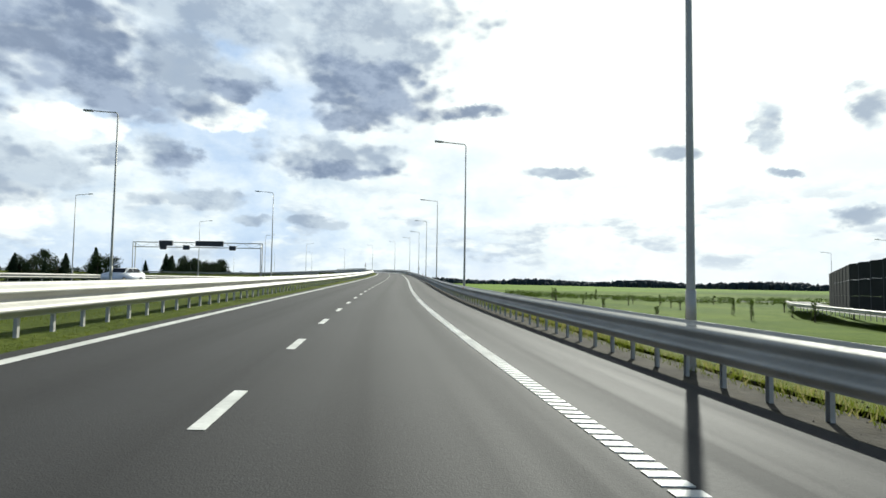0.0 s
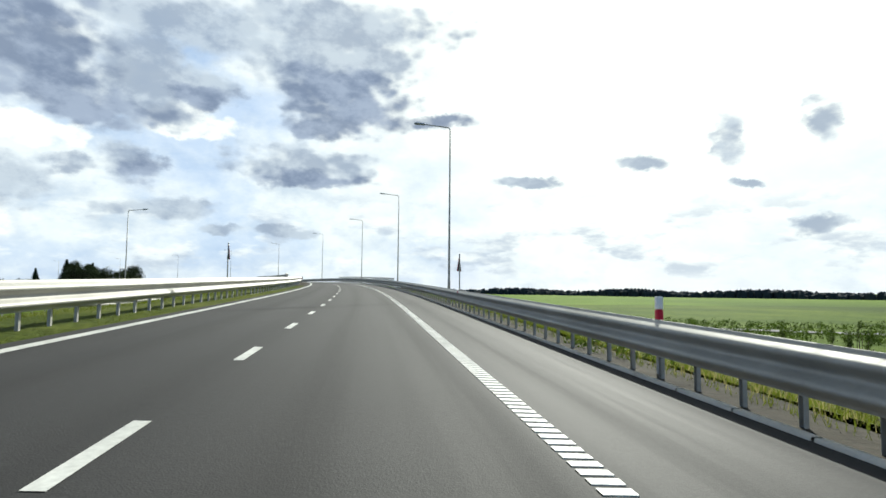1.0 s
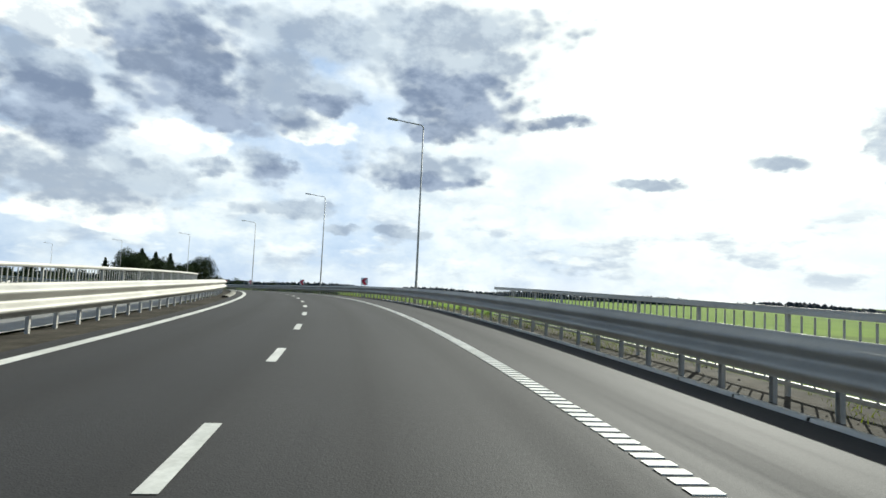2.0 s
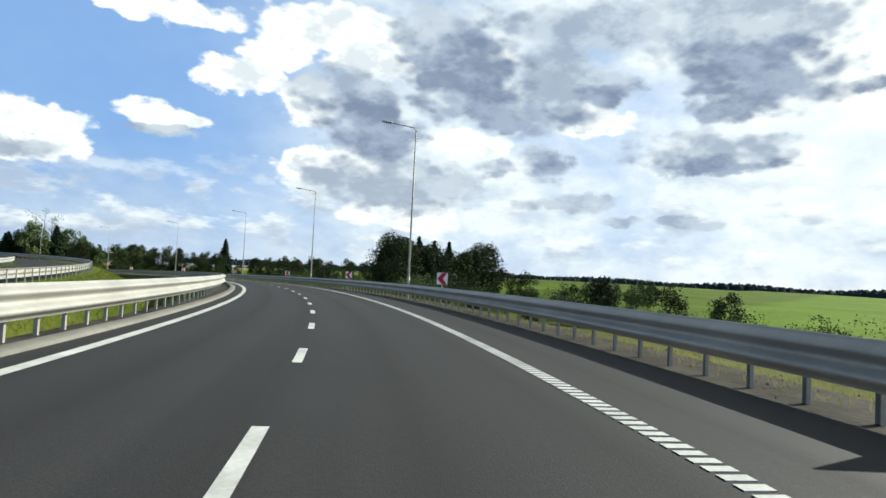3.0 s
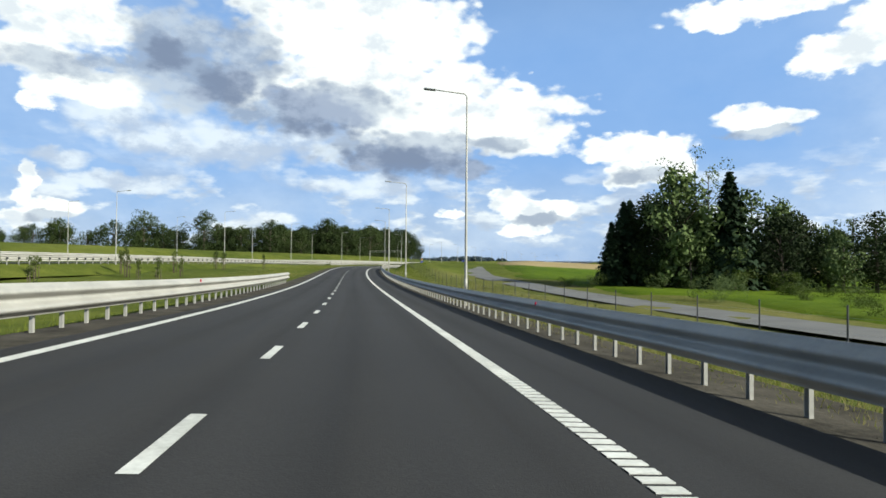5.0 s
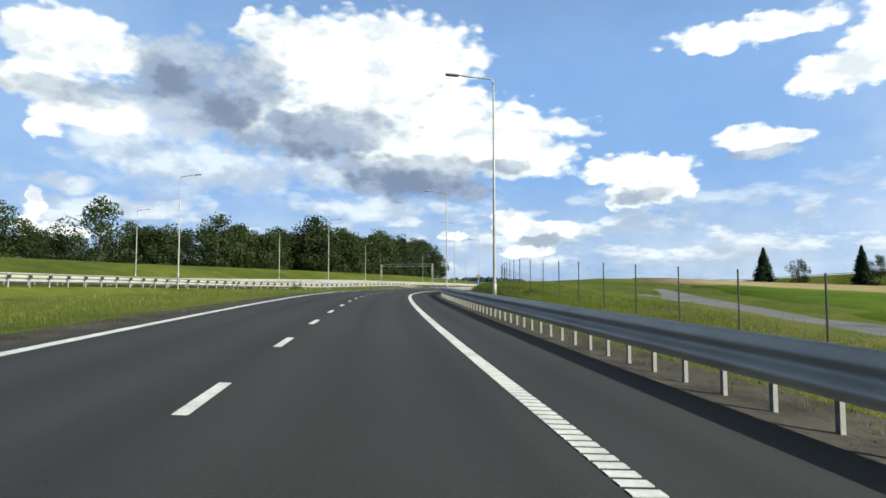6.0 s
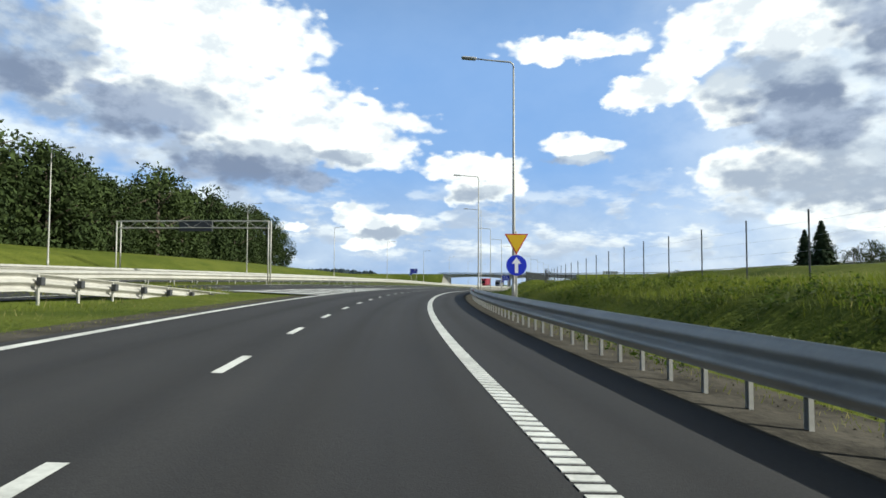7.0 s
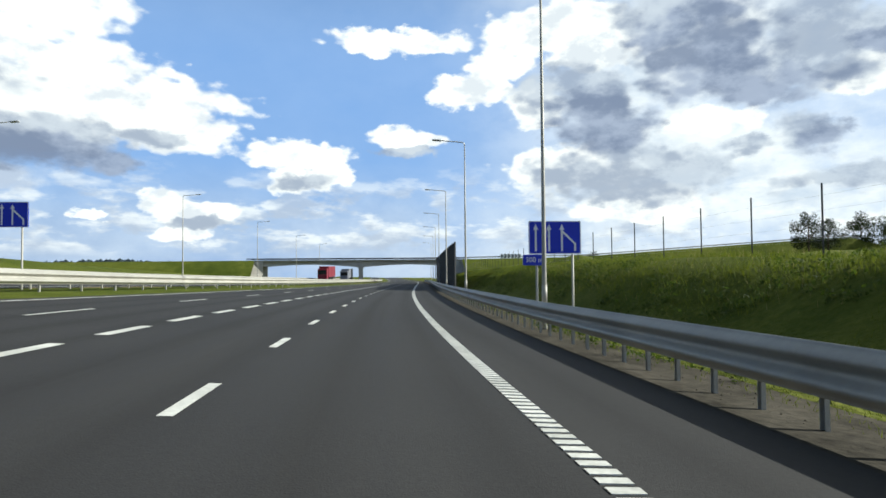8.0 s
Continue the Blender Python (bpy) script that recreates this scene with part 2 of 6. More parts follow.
# rows of low broken clouds, white above and grey below
low_dir = N.add("ShaderNodeCombineXYZ", {0: xyz[0], 1: xyz[1], 2: N.math("MULTIPLY", xyz[2], 2.8)}).outputs[0]
low_here = N.noise(low_dir, 10.0, 8, 0.56).outputs[0]
low_over = N.noise(N.vec("ADD", low_dir, (0.0, 0.0, 0.05)), 10.0, 8, 0.56).outputs[0]
low_part = N.math("MULTIPLY", N.math("MULTIPLY", N.span(height, 0.6, 2.2), N.span(height, 11.0, 5.0)), N.span(low_here, 0.48, 0.60, 0.0, 0.7))
low_tone = N.mix(N.span(low_over, 0.42, 0.62), (10.2, 10.3, 10.4), (4.9, 5.5, 6.8))
heaven = N.mix(low_part, heaven, low_tone)
# each heap is bright where less of it stands towards the sun
turned = N.math("SUBTRACT", sunlit, body)
heaven = N.mix(pale, heaven, N.mix(N.span(turned, -0.10, 0.10), (8.2, 8.8, 9.8), (5.2, 5.9, 7.4)))
heaven = N.mix(lit, heaven, N.mix(N.math("MULTIPLY", N.span(turned, -0.02, 0.14), N.span(white_heaps, 0.9, 0.3, 0.1, 0.75)), (10.6, 10.6, 10.6), (6.6, 7.1, 8.1)))
heaven = N.mix(grey, heaven, N.mix(N.span(turned, -0.10, 0.10), (5.6, 6.2, 7.3), (3.4, 4.0, 5.3)))
heaven = N.mix(dark, heaven, N.mix(N.span(turned, -0.12, 0.12), (3.7, 4.3, 5.8), (2.1, 2.6, 3.9)))
bg = N.add("ShaderNodeBackground", {"Color": heaven, "Strength": 0.092})
out = N.add("ShaderNodeOutputWorld", {"Surface": bg.outputs[0]})

# ---- materials ----


def material(name, rough=0.8, metal=0.0, spec=0.5):
    m = bpy.data.materials.new(name)
    m.use_nodes = True
    n = Nodes(m.node_tree)
    b = m.node_tree.nodes["Principled BSDF"]
    b.inputs["Roughness"].default_value, b.inputs["Metallic"].default_value, b.inputs["Specular IOR Level"].default_value = rough, metal, spec
    co = n.add("ShaderNodeTexCoord").outputs["Object"]
    return m, n, b, co


def put(n, b, key, v):
    n.tree.links.new(v, b.inputs[key])


def bump(n, b, height, strength, dist):
    k = n.add("ShaderNodeBump", {"Strength": strength, "Distance": dist * S, "Height": height})
    n.tree.links.new(k.outputs[0], b.inputs["Normal"])


def varied(name, low, high, scale, fine, rough=0.85, metal=0.0, strength=0.3, depth=0.01, spec=0.3, own=0.0):
    """A surface whose colour drifts between two tones at two sizes (scale: patches a metre, fine: grain a metre)."""
    m, n, b, co = material(name, rough, metal, spec)
    big, small = n.noise(co, scale / S, 3).outputs[0], n.noise(co, fine / S, 4, 0.65).outputs[0]
    v = n.math("ADD", n.math("MULTIPLY", big, 0.55), n.math("MULTIPLY", small, 0.45))
    if own:
        r = n.add("ShaderNodeObjectInfo").outputs["Random"]
        v = n.math("ADD", v, n.math("MULTIPLY", n.math("SUBTRACT", r, 0.5), own))
    put(n, b, "Base Color", n.ramp(v, (0.32, low), (0.68, high)))
    put(n, b, "Roughness", n.span(small, 0.3, 0.7, rough - 0.1, min(1, rough + 0.1)))
    if strength:
        bump(n, b, small, strength, depth)
    return m


def asphalt():
    """Worn asphalt: grain, long streaks, faintly polished wheel tracks. The map runs along the road."""
    m, n, b, co = material("asphalt", 0.8, 0.0, 0.2)
    uv = n.add("ShaderNodeTexCoord").outputs["UV"]
    x, s = n.add("ShaderNodeSeparateXYZ", {0: uv}).outputs[:2]
    along = n.add("ShaderNodeCombineXYZ", {0: n.math("MULTIPLY", x, 2.2), 1: n.math("MULTIPLY", s, 0.035)}).outputs[0]
    streak = n.noise(along, 1.0, 5, 0.6).outputs[0]
    cloud = n.noise(co, 0.12 / S, 4, 0.6).outputs[0]
    grain = n.noise(co, 30 / S, 3, 0.75).outputs[0]
    stone = n.add("ShaderNodeTexVoronoi", {"Vector": co, "Scale": 70 / S}).outputs["Distance"]
    track = n.math("ABSOLUTE", n.math("SINE", n.math("MULTIPLY_ADD", x, 2.1, 0.35)))
    v = n.math("ADD", n.math("ADD", n.math("MULTIPLY", streak, 0.30), n.math("MULTIPLY", cloud, 0.26)), n.math("ADD", n.math("MULTIPLY", grain, 0.36), n.math("MULTIPLY", track, 0.08)))
    put(n, b, "Base Color", n.ramp(v, (0.33, (0.0185, 0.0180, 0.0178)), (0.52, (0.0300, 0.0293, 0.0287)), (0.72, (0.047, 0.0458, 0.0445))))
    put(n, b, "Roughness", n.span(n.math("ADD", streak, n.math("MULTIPLY", track, -0.2)), 0.2, 0.7, 0.76, 0.88))
    bump(n, b, n.math("ADD", grain, stone), 0.4, 0.004)
    return m


M_ASPHALT = asphalt()
M_PAINT = varied("road_paint", (0.38, 0.38, 0.345), (0.70, 0.70, 0.65), 1.4, 16, 0.6, strength=0.2, depth=0.002)
M_VERGE = varied("gravel_verge", (0.022, 0.020, 0.016), (0.100, 0.090, 0.072), 1.1, 7, 0.95, strength=0.9, depth=0.03, spec=0.04)
M_CONCRETE = varied("concrete", (0.30, 0.29, 0.26), (0.46, 0.44, 0.40), 0.4, 12, 0.85, strength=0.2, depth=0.006)
M_ZINC = varied("galvanised_steel", (0.29, 0.28, 0.25), (0.45, 0.435, 0.39), 0.7, 9, 0.58, metal=0.2, strength=0.08, depth=0.003, spec=0.4)
M_KERB = varied("pale_concrete", (0.20, 0.19, 0.168), (0.36, 0.345, 0.31), 0.6, 10, 0.85, strength=0.2, depth=0.006, own=0.2)
M_OLDKERB = varied("weathered_concrete", (0.13, 0.125, 0.105), (0.25, 0.24, 0.205), 0.6, 10, 0.9, strength=0.3, depth=0.008)
M_LAMP = varied("lamp_grey", (0.30, 0.31, 0.33), (0.42, 0.43, 0.45), 2.0, 20, 0.5, strength=0.0)
M_RED = varied("red_reflective", (0.38, 0.007, 0.030), (0.50, 0.011, 0.042), 2.0, 30, 0.4, strength=0.0)
M_WHITE = varied("white_reflective", (0.70, 0.71, 0.72), (0.82, 0.82, 0.82), 2.0, 30, 0.45, strength=0.0)
M_BLUE = varied("blue_reflective", (0.010, 0.025, 0.42), (0.018, 0.04, 0.55), 1.0, 30, 0.4, strength=0.0)
M_YELLOW = varied("yellow_reflective", (0.62, 0.36, 0.01), (0.75, 0.45, 0.02), 2.0, 30, 0.45, strength=0.0)
M_DARK = varied("dark_grey_metal", (0.035, 0.037, 0.04), (0.06, 0.062, 0.066), 1.0, 20, 0.6, strength=0.0)
M_WALL = varied("noise_panel", (0.010, 0.013, 0.013), (0.022, 0.026, 0.025), 0.4, 6, 0.9, spec=0.1, strength=0.4, depth=0.02)
M_PLASTER = varied("pale_plaster", (0.50, 0.47, 0.40), (0.66, 0.62, 0.54), 0.6, 12, 0.9, strength=0.1)
M_SERVICE = varied("worn_service_asphalt", (0.09, 0.09, 0.088), (0.17, 0.168, 0.16), 0.3, 8, 0.9, strength=0.3, depth=0.01)
M_TILE = varied("red_roof_tile", (0.20, 0.06, 0.04), (0.33, 0.11, 0.07), 0.8, 8, 0.85, strength=0.3, depth=0.02)
M_GLASS = varied("dark_glass", (0.012, 0.014, 0.016), (0.02, 0.022, 0.025), 1.0, 10, 0.12, strength=0.0)
M_RUBBER = varied("tyre_rubber", (0.014, 0.014, 0.014), (0.025, 0.025, 0.025), 2.0, 20, 0.85, strength=0.0)
M_CARWHITE = varied("white_car_paint", (0.66, 0.67, 0.68), (0.76, 0.77, 0.78), 0.5, 10, 0.25, strength=0.0)
M_TRUCKRED = varied("red_truck_paint", (0.16, 0.012, 0.025), (0.22, 0.02, 0.035), 0.5, 10, 0.4, strength=0.0)
M_TRUCKGREY = varied("grey_truck_cover", (0.12, 0.13, 0.16), (0.2, 0.21, 0.24), 0.5, 10, 0.6, strength=0.0)
M_LEAF = varied("broad_leaves", (0.011, 0.021, 0.005), (0.040, 0.058, 0.015), 0.25, 1.4, 0.85, strength=0.0, spec=0.2, own=0.25)
M_PALELEAF = varied("pale_leaves", (0.055, 0.085, 0.025), (0.125, 0.165, 0.055), 0.25, 1.4, 0.85, strength=0.0, spec=0.2, own=0.25)
M_NEEDLE = varied("needles", (0.009, 0.020, 0.008), (0.026, 0.045, 0.018), 0.25, 1.4, 0.9, strength=0.0, spec=0.15, own=0.2)
M_BUSH = varied("bush_leaves", (0.028, 0.042, 0.011), (0.088, 0.102, 0.030), 0.3, 1.6, 0.88, strength=0.0, spec=0.2, own=0.3)
M_BARK = varied("bark", (0.05, 0.04, 0.03), (0.13, 0.10, 0.075), 0.6, 8, 0.95, strength=0.6, depth=0.03)


def leafy(m, share, tint):
    """Lets part of the light through, as thin leaves do."""
    n = Nodes(m.node_tree)
    out = next(k for k in m.node_tree.nodes if k.type == "OUTPUT_MATERIAL")
    b = m.node_tree.nodes["Principled BSDF"]
    thin = n.add("ShaderNodeBsdfTranslucent", {"Color": (*tint, 1)})
    mix = n.add("ShaderNodeMixShader", {0: share, 1: b.outputs[0], 2: thin.outputs[0]})
    n.tree.links.new(mix.outputs[0], out.inputs["Surface"])
    return m


M_BLADE = varied("grass_blades", (0.042, 0.062, 0.009), (0.165, 0.185, 0.032), 0.15, 2.0, 0.9, strength=0.0, spec=0.2)
M_STRAW = varied("dry_grass", (0.13, 0.12, 0.04), (0.27, 0.24, 0.10), 0.2, 2.0, 0.9, strength=0.0, spec=0.2)

leafy(M_BLADE, 0.2, (0.26, 0.32, 0.03))
leafy(M_STRAW, 0.3, (0.40, 0.36, 0.14))
leafy(M_BUSH, 0.18, (0.13, 0.22, 0.02))


def meadow(name, fields=False, dry=False):
    m, n, b, co = material(name, 0.95, 0.0, 0.05)
    patch, tuft, blade = (n.noise(co, k / S, 4, 0.6).outputs[0] for k in (0.025, 0.35, 5.0))
    v = n.math("ADD", n.math("MULTIPLY", patch, 0.45), n.math("ADD", n.math("MULTIPLY", tuft, 0.3), n.math("MULTIPLY", blade, 0.25)))
    col = n.ramp(v, (0.30, (0.030, 0.048, 0.007)), (0.46, (0.070, 0.090, 0.014)), (0.60, (0.128, 0.142, 0.026)), (0.75, (0.21, 0.19, 0.055)))
    if dry:
        col = n.ramp(v, (0.30, (0.035, 0.050, 0.010)), (0.46, (0.085, 0.098, 0.022)), (0.60, (0.145, 0.140, 0.042)), (0.75, (0.22, 0.19, 0.08)))
    if fields:
        col = n.ramp(v, (0.30, (0.028, 0.058, 0.004)), (0.46, (0.066, 0.110, 0.008)), (0.60, (0.112, 0.160, 0.013)), (0.75, (0.165, 0.190, 0.030)))
        xyz = n.add("ShaderNodeSeparateXYZ", {0: co}).outputs
        x, y = n.math("MULTIPLY_ADD", tuft, 14.0 * S, xyz[0]), n.math("MULTIPLY_ADD", tuft, 14.0 * S, xyz[1])
        crop = n.math("MULTIPLY", n.span(x, 415 * S, 425 * S), n.span(y, 118 * S, 100 * S))
        col = n.mix(crop, col, n.ramp(v, (0.32, (0.055, 0.105, 0.008)), (0.50, (0.110, 0.185, 0.010)), (0.68, (0.165, 0.235, 0.022))))
        dark_band = n.math("MULTIPLY", n.span(y, -150 * S, -190 * S), n.span(x, 900 * S, 100 * S))
        col = n.mix(n.math("MULTIPLY", dark_band, 0.7), col, (0.03, 0.055, 0.012))
        stubble = n.math("MULTIPLY", n.math("MULTIPLY", n.span(x, 345 * S, 352 * S), n.span(y, 432 * S, 442 * S)), n.span(x, 900 * S, 880 * S))
        col = n.mix(stubble, col, n.ramp(v, (0.35, (0.25, 0.19, 0.09)), (0.65, (0.38, 0.30, 0.16))))
        far = n.math("MULTIPLY", n.span(y, 900 * S, 960 * S), n.span(patch, 0.45, 0.55))
        col = n.mix(far, col, (0.07, 0.11, 0.025))
    put(n, b, "Base Color", col)
    bump(n, b, n.math("ADD", tuft, n.math("MULTIPLY", blade, 0.5)), 0.9, 0.25)
    return m


M_GRASS, M_FIELD, M_ROUGH = meadow("grass"), meadow("meadow_and_fields", True), meadow("rough_dry_grass", dry=True)
# bluish and lightened: the haze of the distance is painted into the woods' colour
M_HAZEWOOD = varied("far_woods", (0.014, 0.023, 0.030), (0.034, 0.048, 0.054), 0.02, 0.2, 0.95, strength=0.0, spec=0.1)

# ---- building kit ----


def thing(name, p=(0, 0, 0), turn=0.0, label="", category="", group="", kind=""):
    """An Empty at the plan's point p that carries its parts."""
    ob = new(name)
    ob.empty_display_size = 0.2
    ob.matrix_basis = Matrix.Translation(Vector(p) * S) @ Matrix.Rotation(turn, 4, "Z")
    return tagged(ob, label, category, group, kind)


def mesh_of(name, verts, faces, mat, smooth=False):
    me = bpy.data.meshes.new(name)
    me.from_pydata([tuple(c * S for c in v) for v in verts], [], faces)
    for m in (mat if isinstance(mat, (list, tuple)) else [mat]):
        me.materials.append(m)
    if smooth:
        me.polygons.foreach_set("use_smooth", [True] * len(me.polygons))
    me.update()
    return me


def bm_mesh(name, bm, mat, smooth=False):
    bm.transform(Matrix.Scale(S, 4))
    me = bpy.data.meshes.new(name)
    bmesh.ops.recalc_face_normals(bm, faces=bm.faces)
    bm.to_mesh(me)
    bm.free()
    for m in (mat if isinstance(mat, (list, tuple)) else [mat]):
        me.materials.append(m)
    if smooth:
        me.polygons.foreach_set("use_smooth", [True] * len(me.polygons))
    return me


def part(name, me, parent=None, p=(0, 0, 0), rot=(0, 0, 0), label="", kind=""):
    ob = new(name, me)
    ob.parent = parent
    ob.matrix_basis = Matrix.LocRotScale(Vector(p) * S, Euler(rot), None)
    return tagged(ob, label, kind=kind)


def box(bm, size, at=(0, 0, 0), bevel=0.0, rot=None):
    r = bmesh.ops.create_cube(bm, size=1.0)["verts"]
    bmesh.ops.scale(bm, vec=size, verts=r)
    if bevel:
        es = {e for v in r for e in v.link_edges}
        r = bmesh.ops.bevel(bm, geom=list(es), offset=bevel, segments=1, affect="EDGES", profile=0.5)["verts"] + [v for v in r if v.is_valid]
        r = list({v for v in r if v.is_valid})
    if rot is not None:
        bmesh.ops.rotate(bm, cent=(0, 0, 0), matrix=rot, verts=r)
    bmesh.ops.translate(bm, vec=at, verts=r)
    return r


def tube(bm, points, radii, sides=8, cap=True):
    """A round bar along the points with a radius at each."""
    rings = []
    n = len(points)
    for i, p in enumerate(points):
        p = Vector(p)
        d = (Vector(points[min(i + 1, n - 1)]) - Vector(points[max(i - 1, 0)])).normalized()
        a = d.cross(Vector((0, 0, 1)) if abs(d.z) < 0.9 else Vector((1, 0, 0))).normalized()
        b = d.cross(a)
        r = radii[i] if isinstance(radii, (list, tuple)) else radii
        rings.append([bm.verts.new(p + (a * math.cos(k * 2 * math.pi / sides) + b * math.sin(k * 2 * math.pi / sides)) * r) for k in range(sides)])
    for u, v in zip(rings, rings[1:]):
        for k in range(sides):
            bm.faces.new((u[k], u[(k + 1) % sides], v[(k + 1) % sides], v[k]))
    if cap:
        bm.faces.new(list(reversed(rings[0])))
        bm.faces.new(rings[-1])


def ribbon(s0, s1, step, profile, line=None):
    """Verts and faces of a strip along the ramp. profile: (x, up) pairs across, or a function of s that gives them."""
    line = line or road
    ss = np.linspace(s0, s1, max(1, round((s1 - s0) / step)) + 1)
    verts, faces, k = [], [], 0
    for s in ss:
        row = profile(s) if callable(profile) else profile
        k = len(row)
        verts += [line(s, x, u) for x, u in row]
    for i in range(len(ss) - 1):
        for j in range(k - 1):
            a = i * k + j
            faces.append((a, a + 1, a + k + 1, a + k))
    return verts, faces


def strip(name, s0, s1, step, profile, mat, parent=None, line=None, smooth=True, label="", category="", kind=""):
    v, f = ribbon(s0, s1, step, profile, line)
    smooth = smooth and mat not in (M_ASPHALT, M_PAINT, M_KERB)
    ob = part(name, mesh_of(name, v, f, mat, smooth), parent, label=label, kind=kind)
    if mat is M_ASPHALT:
        ss = np.linspace(s0, s1, max(1, round((s1 - s0) / step)) + 1)
        place = [(q[0], s) for s in ss for q in (profile(s) if callable(profile) else profile)]
        uv = ob.data.uv_layers.new(name="along")
        for loop in ob.data.loops:
            uv.data[loop.index].uv = place[loop.vertex_index]
    return tagged(ob, category=category)

# ---- the ramp ----
EDGE_R, LINE_R, DASH, LINE_L, EDGE_L = 4.45, 1.93, -1.435, -4.42, -4.81
S0, S1 = -75, 1500


def edge_r(s):
    """The asphalt's right edge."""
    return float(np.interp(s, [560, 680], [EDGE_R, 4.18]))


def line_l(s):
    """The inner edge line: it draws away from the lane after the bend."""
    return LINE_L - float(np.interp(s, [540, 630], [0.0, 0.22]))


inner_edge = lambda s: float(np.interp(s, [200, 236, 505, 540], [0.41, 0.56, 0.56, 0.41]))
surface = strip("road", S0, S1, 3.0, lambda s: [(line_l(s) - inner_edge(s), -0.04), (line_l(s) - inner_edge(s) + 0.02, 0), (-1.5, 0), (1.9, 0), (edge_r(s) - 0.02, 0), (edge_r(s), -0.04)], M_ASPHALT,
                label="dark grey asphalt ramp with two lanes", category="road", kind="structure")
# the lines: a solid one with cross bars outward, dashes between the lanes, a solid one inside
strip("edge_line", S0, 800, 2.0, lambda s: [(line_l(s) - 0.1, 0.006), (line_l(s) + 0.1, 0.006)], M_PAINT, surface)
strip("edge_line", 1000, S1, 2.0, [(LINE_R - 0.11, 0.006), (LINE_R + 0.11, 0.006)], M_PAINT, surface)
bars_v, bars_f = [], []
for s in np.arange(-20, 1000, 0.185):
    a, b, c, d = road(s, LINE_R - 0.12), road(s, LINE_R + 0.12), road(s + 0.118, LINE_R + 0.12), road(s + 0.118, LINE_R - 0.12)
    up, k = Vector((0, 0, 0.009)), len(bars_v)
    bars_v += [a, b, a + up, b + up, c + up, d + up, c, d]
    bars_f += [(k, k + 1, k + 3, k + 2), (k + 2, k + 3, k + 4, k + 5), (k + 5, k + 4, k + 6, k + 7)]
part("rumble_line", mesh_of("rumble_line", bars_v, bars_f, M_PAINT), surface, label="raised white cross bars of the edge line", kind="stuff")
for k in range(-14, 230):
    strip("dash_line", 5.3 + 4.95 * k, 6.84 + 4.95 * k, 0.81, [(DASH - 0.07, 0.006), (DASH + 0.07, 0.006)], M_PAINT, surface)

# ---- guardrails ----
# the beam's double wave, from its lower lip to its upper one
WAVE = [(-0.075 * (1 - math.cos(4 * math.pi * k / 24)) - 0.012, 0.20 + 0.575 * k / 24) for k in range(25)]


def post_mesh(h, spacer=False):
    bm = bmesh.new()
    for sx, sy, ax, ay in ((0.075, 0.006, 0.0, 0.0), (0.006, 0.06, -0.035, 0.027), (0.006, 0.06, 0.035, 0.027)):
        box(bm, (sx, sy, h + 0.5), (ax, ay, (h - 0.5) / 2))
    if spacer:
        old = set(bm.faces)
        box(bm, (0.16, 0.2, 0.26), (0.0, -0.06, h - 0.2), 0.02)
        for q in set(bm.faces) - old:
            q.material_index = 1
    return bm_mesh("post", bm, [M_ZINC, M_DARK])


POST, SPACER_POST = post_mesh(0.83), post_mesh(0.83, True)


def guardrail(s0, s1, x, face, gap, lift=0.0, label="galvanised steel guardrail with a corrugated beam on posts", line=None, post=None):
    """One run of rail. face: -1 when the beam looks to smaller x, +1 to larger."""
    line = line or road
    top = 0.10 + lift
    t = thing("guardrail", label=label, category="guardrail", group="guardrails along the ramp")
    prof = [(x - face * dx, z + top) for dx, z in WAVE]
    back = [(px + (0.012 if face < 0 else -0.012), z) for px, z in reversed(prof)]
    strip("beam", s0, s1, 2.0, prof + back + [prof[0]], M_ZINC, t, line)
    for s in np.arange(s0 + gap / 2, s1, gap):
        p = line(s, x - face * 0.09, lift)
        a = math.atan2(*(line(s + 1, x) - line(s - 1, x)).yx)
        part("post", post or POST, t, p, (0, 0, a))
    return t


RIGHT_RUNS = [(-60 + 33 * k, -27 + 33 * k) for k in range(33)]
for a, b in RIGHT_RUNS:
    guardrail(a, b, 4.9, -1, 1.0)
for k in range(18):
    guardrail(-60 + 33 * k, -27 + 33 * k, -5.75, 1, 1.05, -0.03, label="sunlit galvanised steel guardrail inside the bend")
# the last piece bends down into the ground
guardrail(534, 548, -5.75, 1, 1.05, -0.03, label="sunlit galvanised steel guardrail inside the bend")

# red reflectors clipped to the rails
bm = bmesh.new()
box(bm, (0.05, 0.02, 0.10), (0, 0, 0), 0.006)
REFLECTOR = bm_mesh("reflector", bm, M_RED)
for s, x in ((35.6, 4.74), (85.0, 4.74), (133.6, 4.74), (188, 4.74), (242.2, 4.74), (295, 4.74), (349, 4.74), (404.4, 4.74), (458, 4.74), (512, 4.74), (566, 4.74), (641.5, 4.74), (690, 4.74), (741, 4.74), (793, 4.74), (846, 4.74), (245.5, -5.59), (300, -5.59), (358, -5.59), (410, -5.59), (464, -5.59), (518, -5.59)):
    o = part("reflector", REFLECTOR, None, road(s, x, 0.77), (0, 0, heading(s) + math.pi / 2))
    tagged(o, "small red reflector clipped on a guardrail beam", "reflector", "reflectors on the guardrails")

# ---- street lamps ----
HEAD = bmesh.new()
box(HEAD, (0.26, 0.66, 0.11), (0, 0, 0), 0.045)
HEAD = bm_mesh("lamp_head", HEAD, M_LAMP)


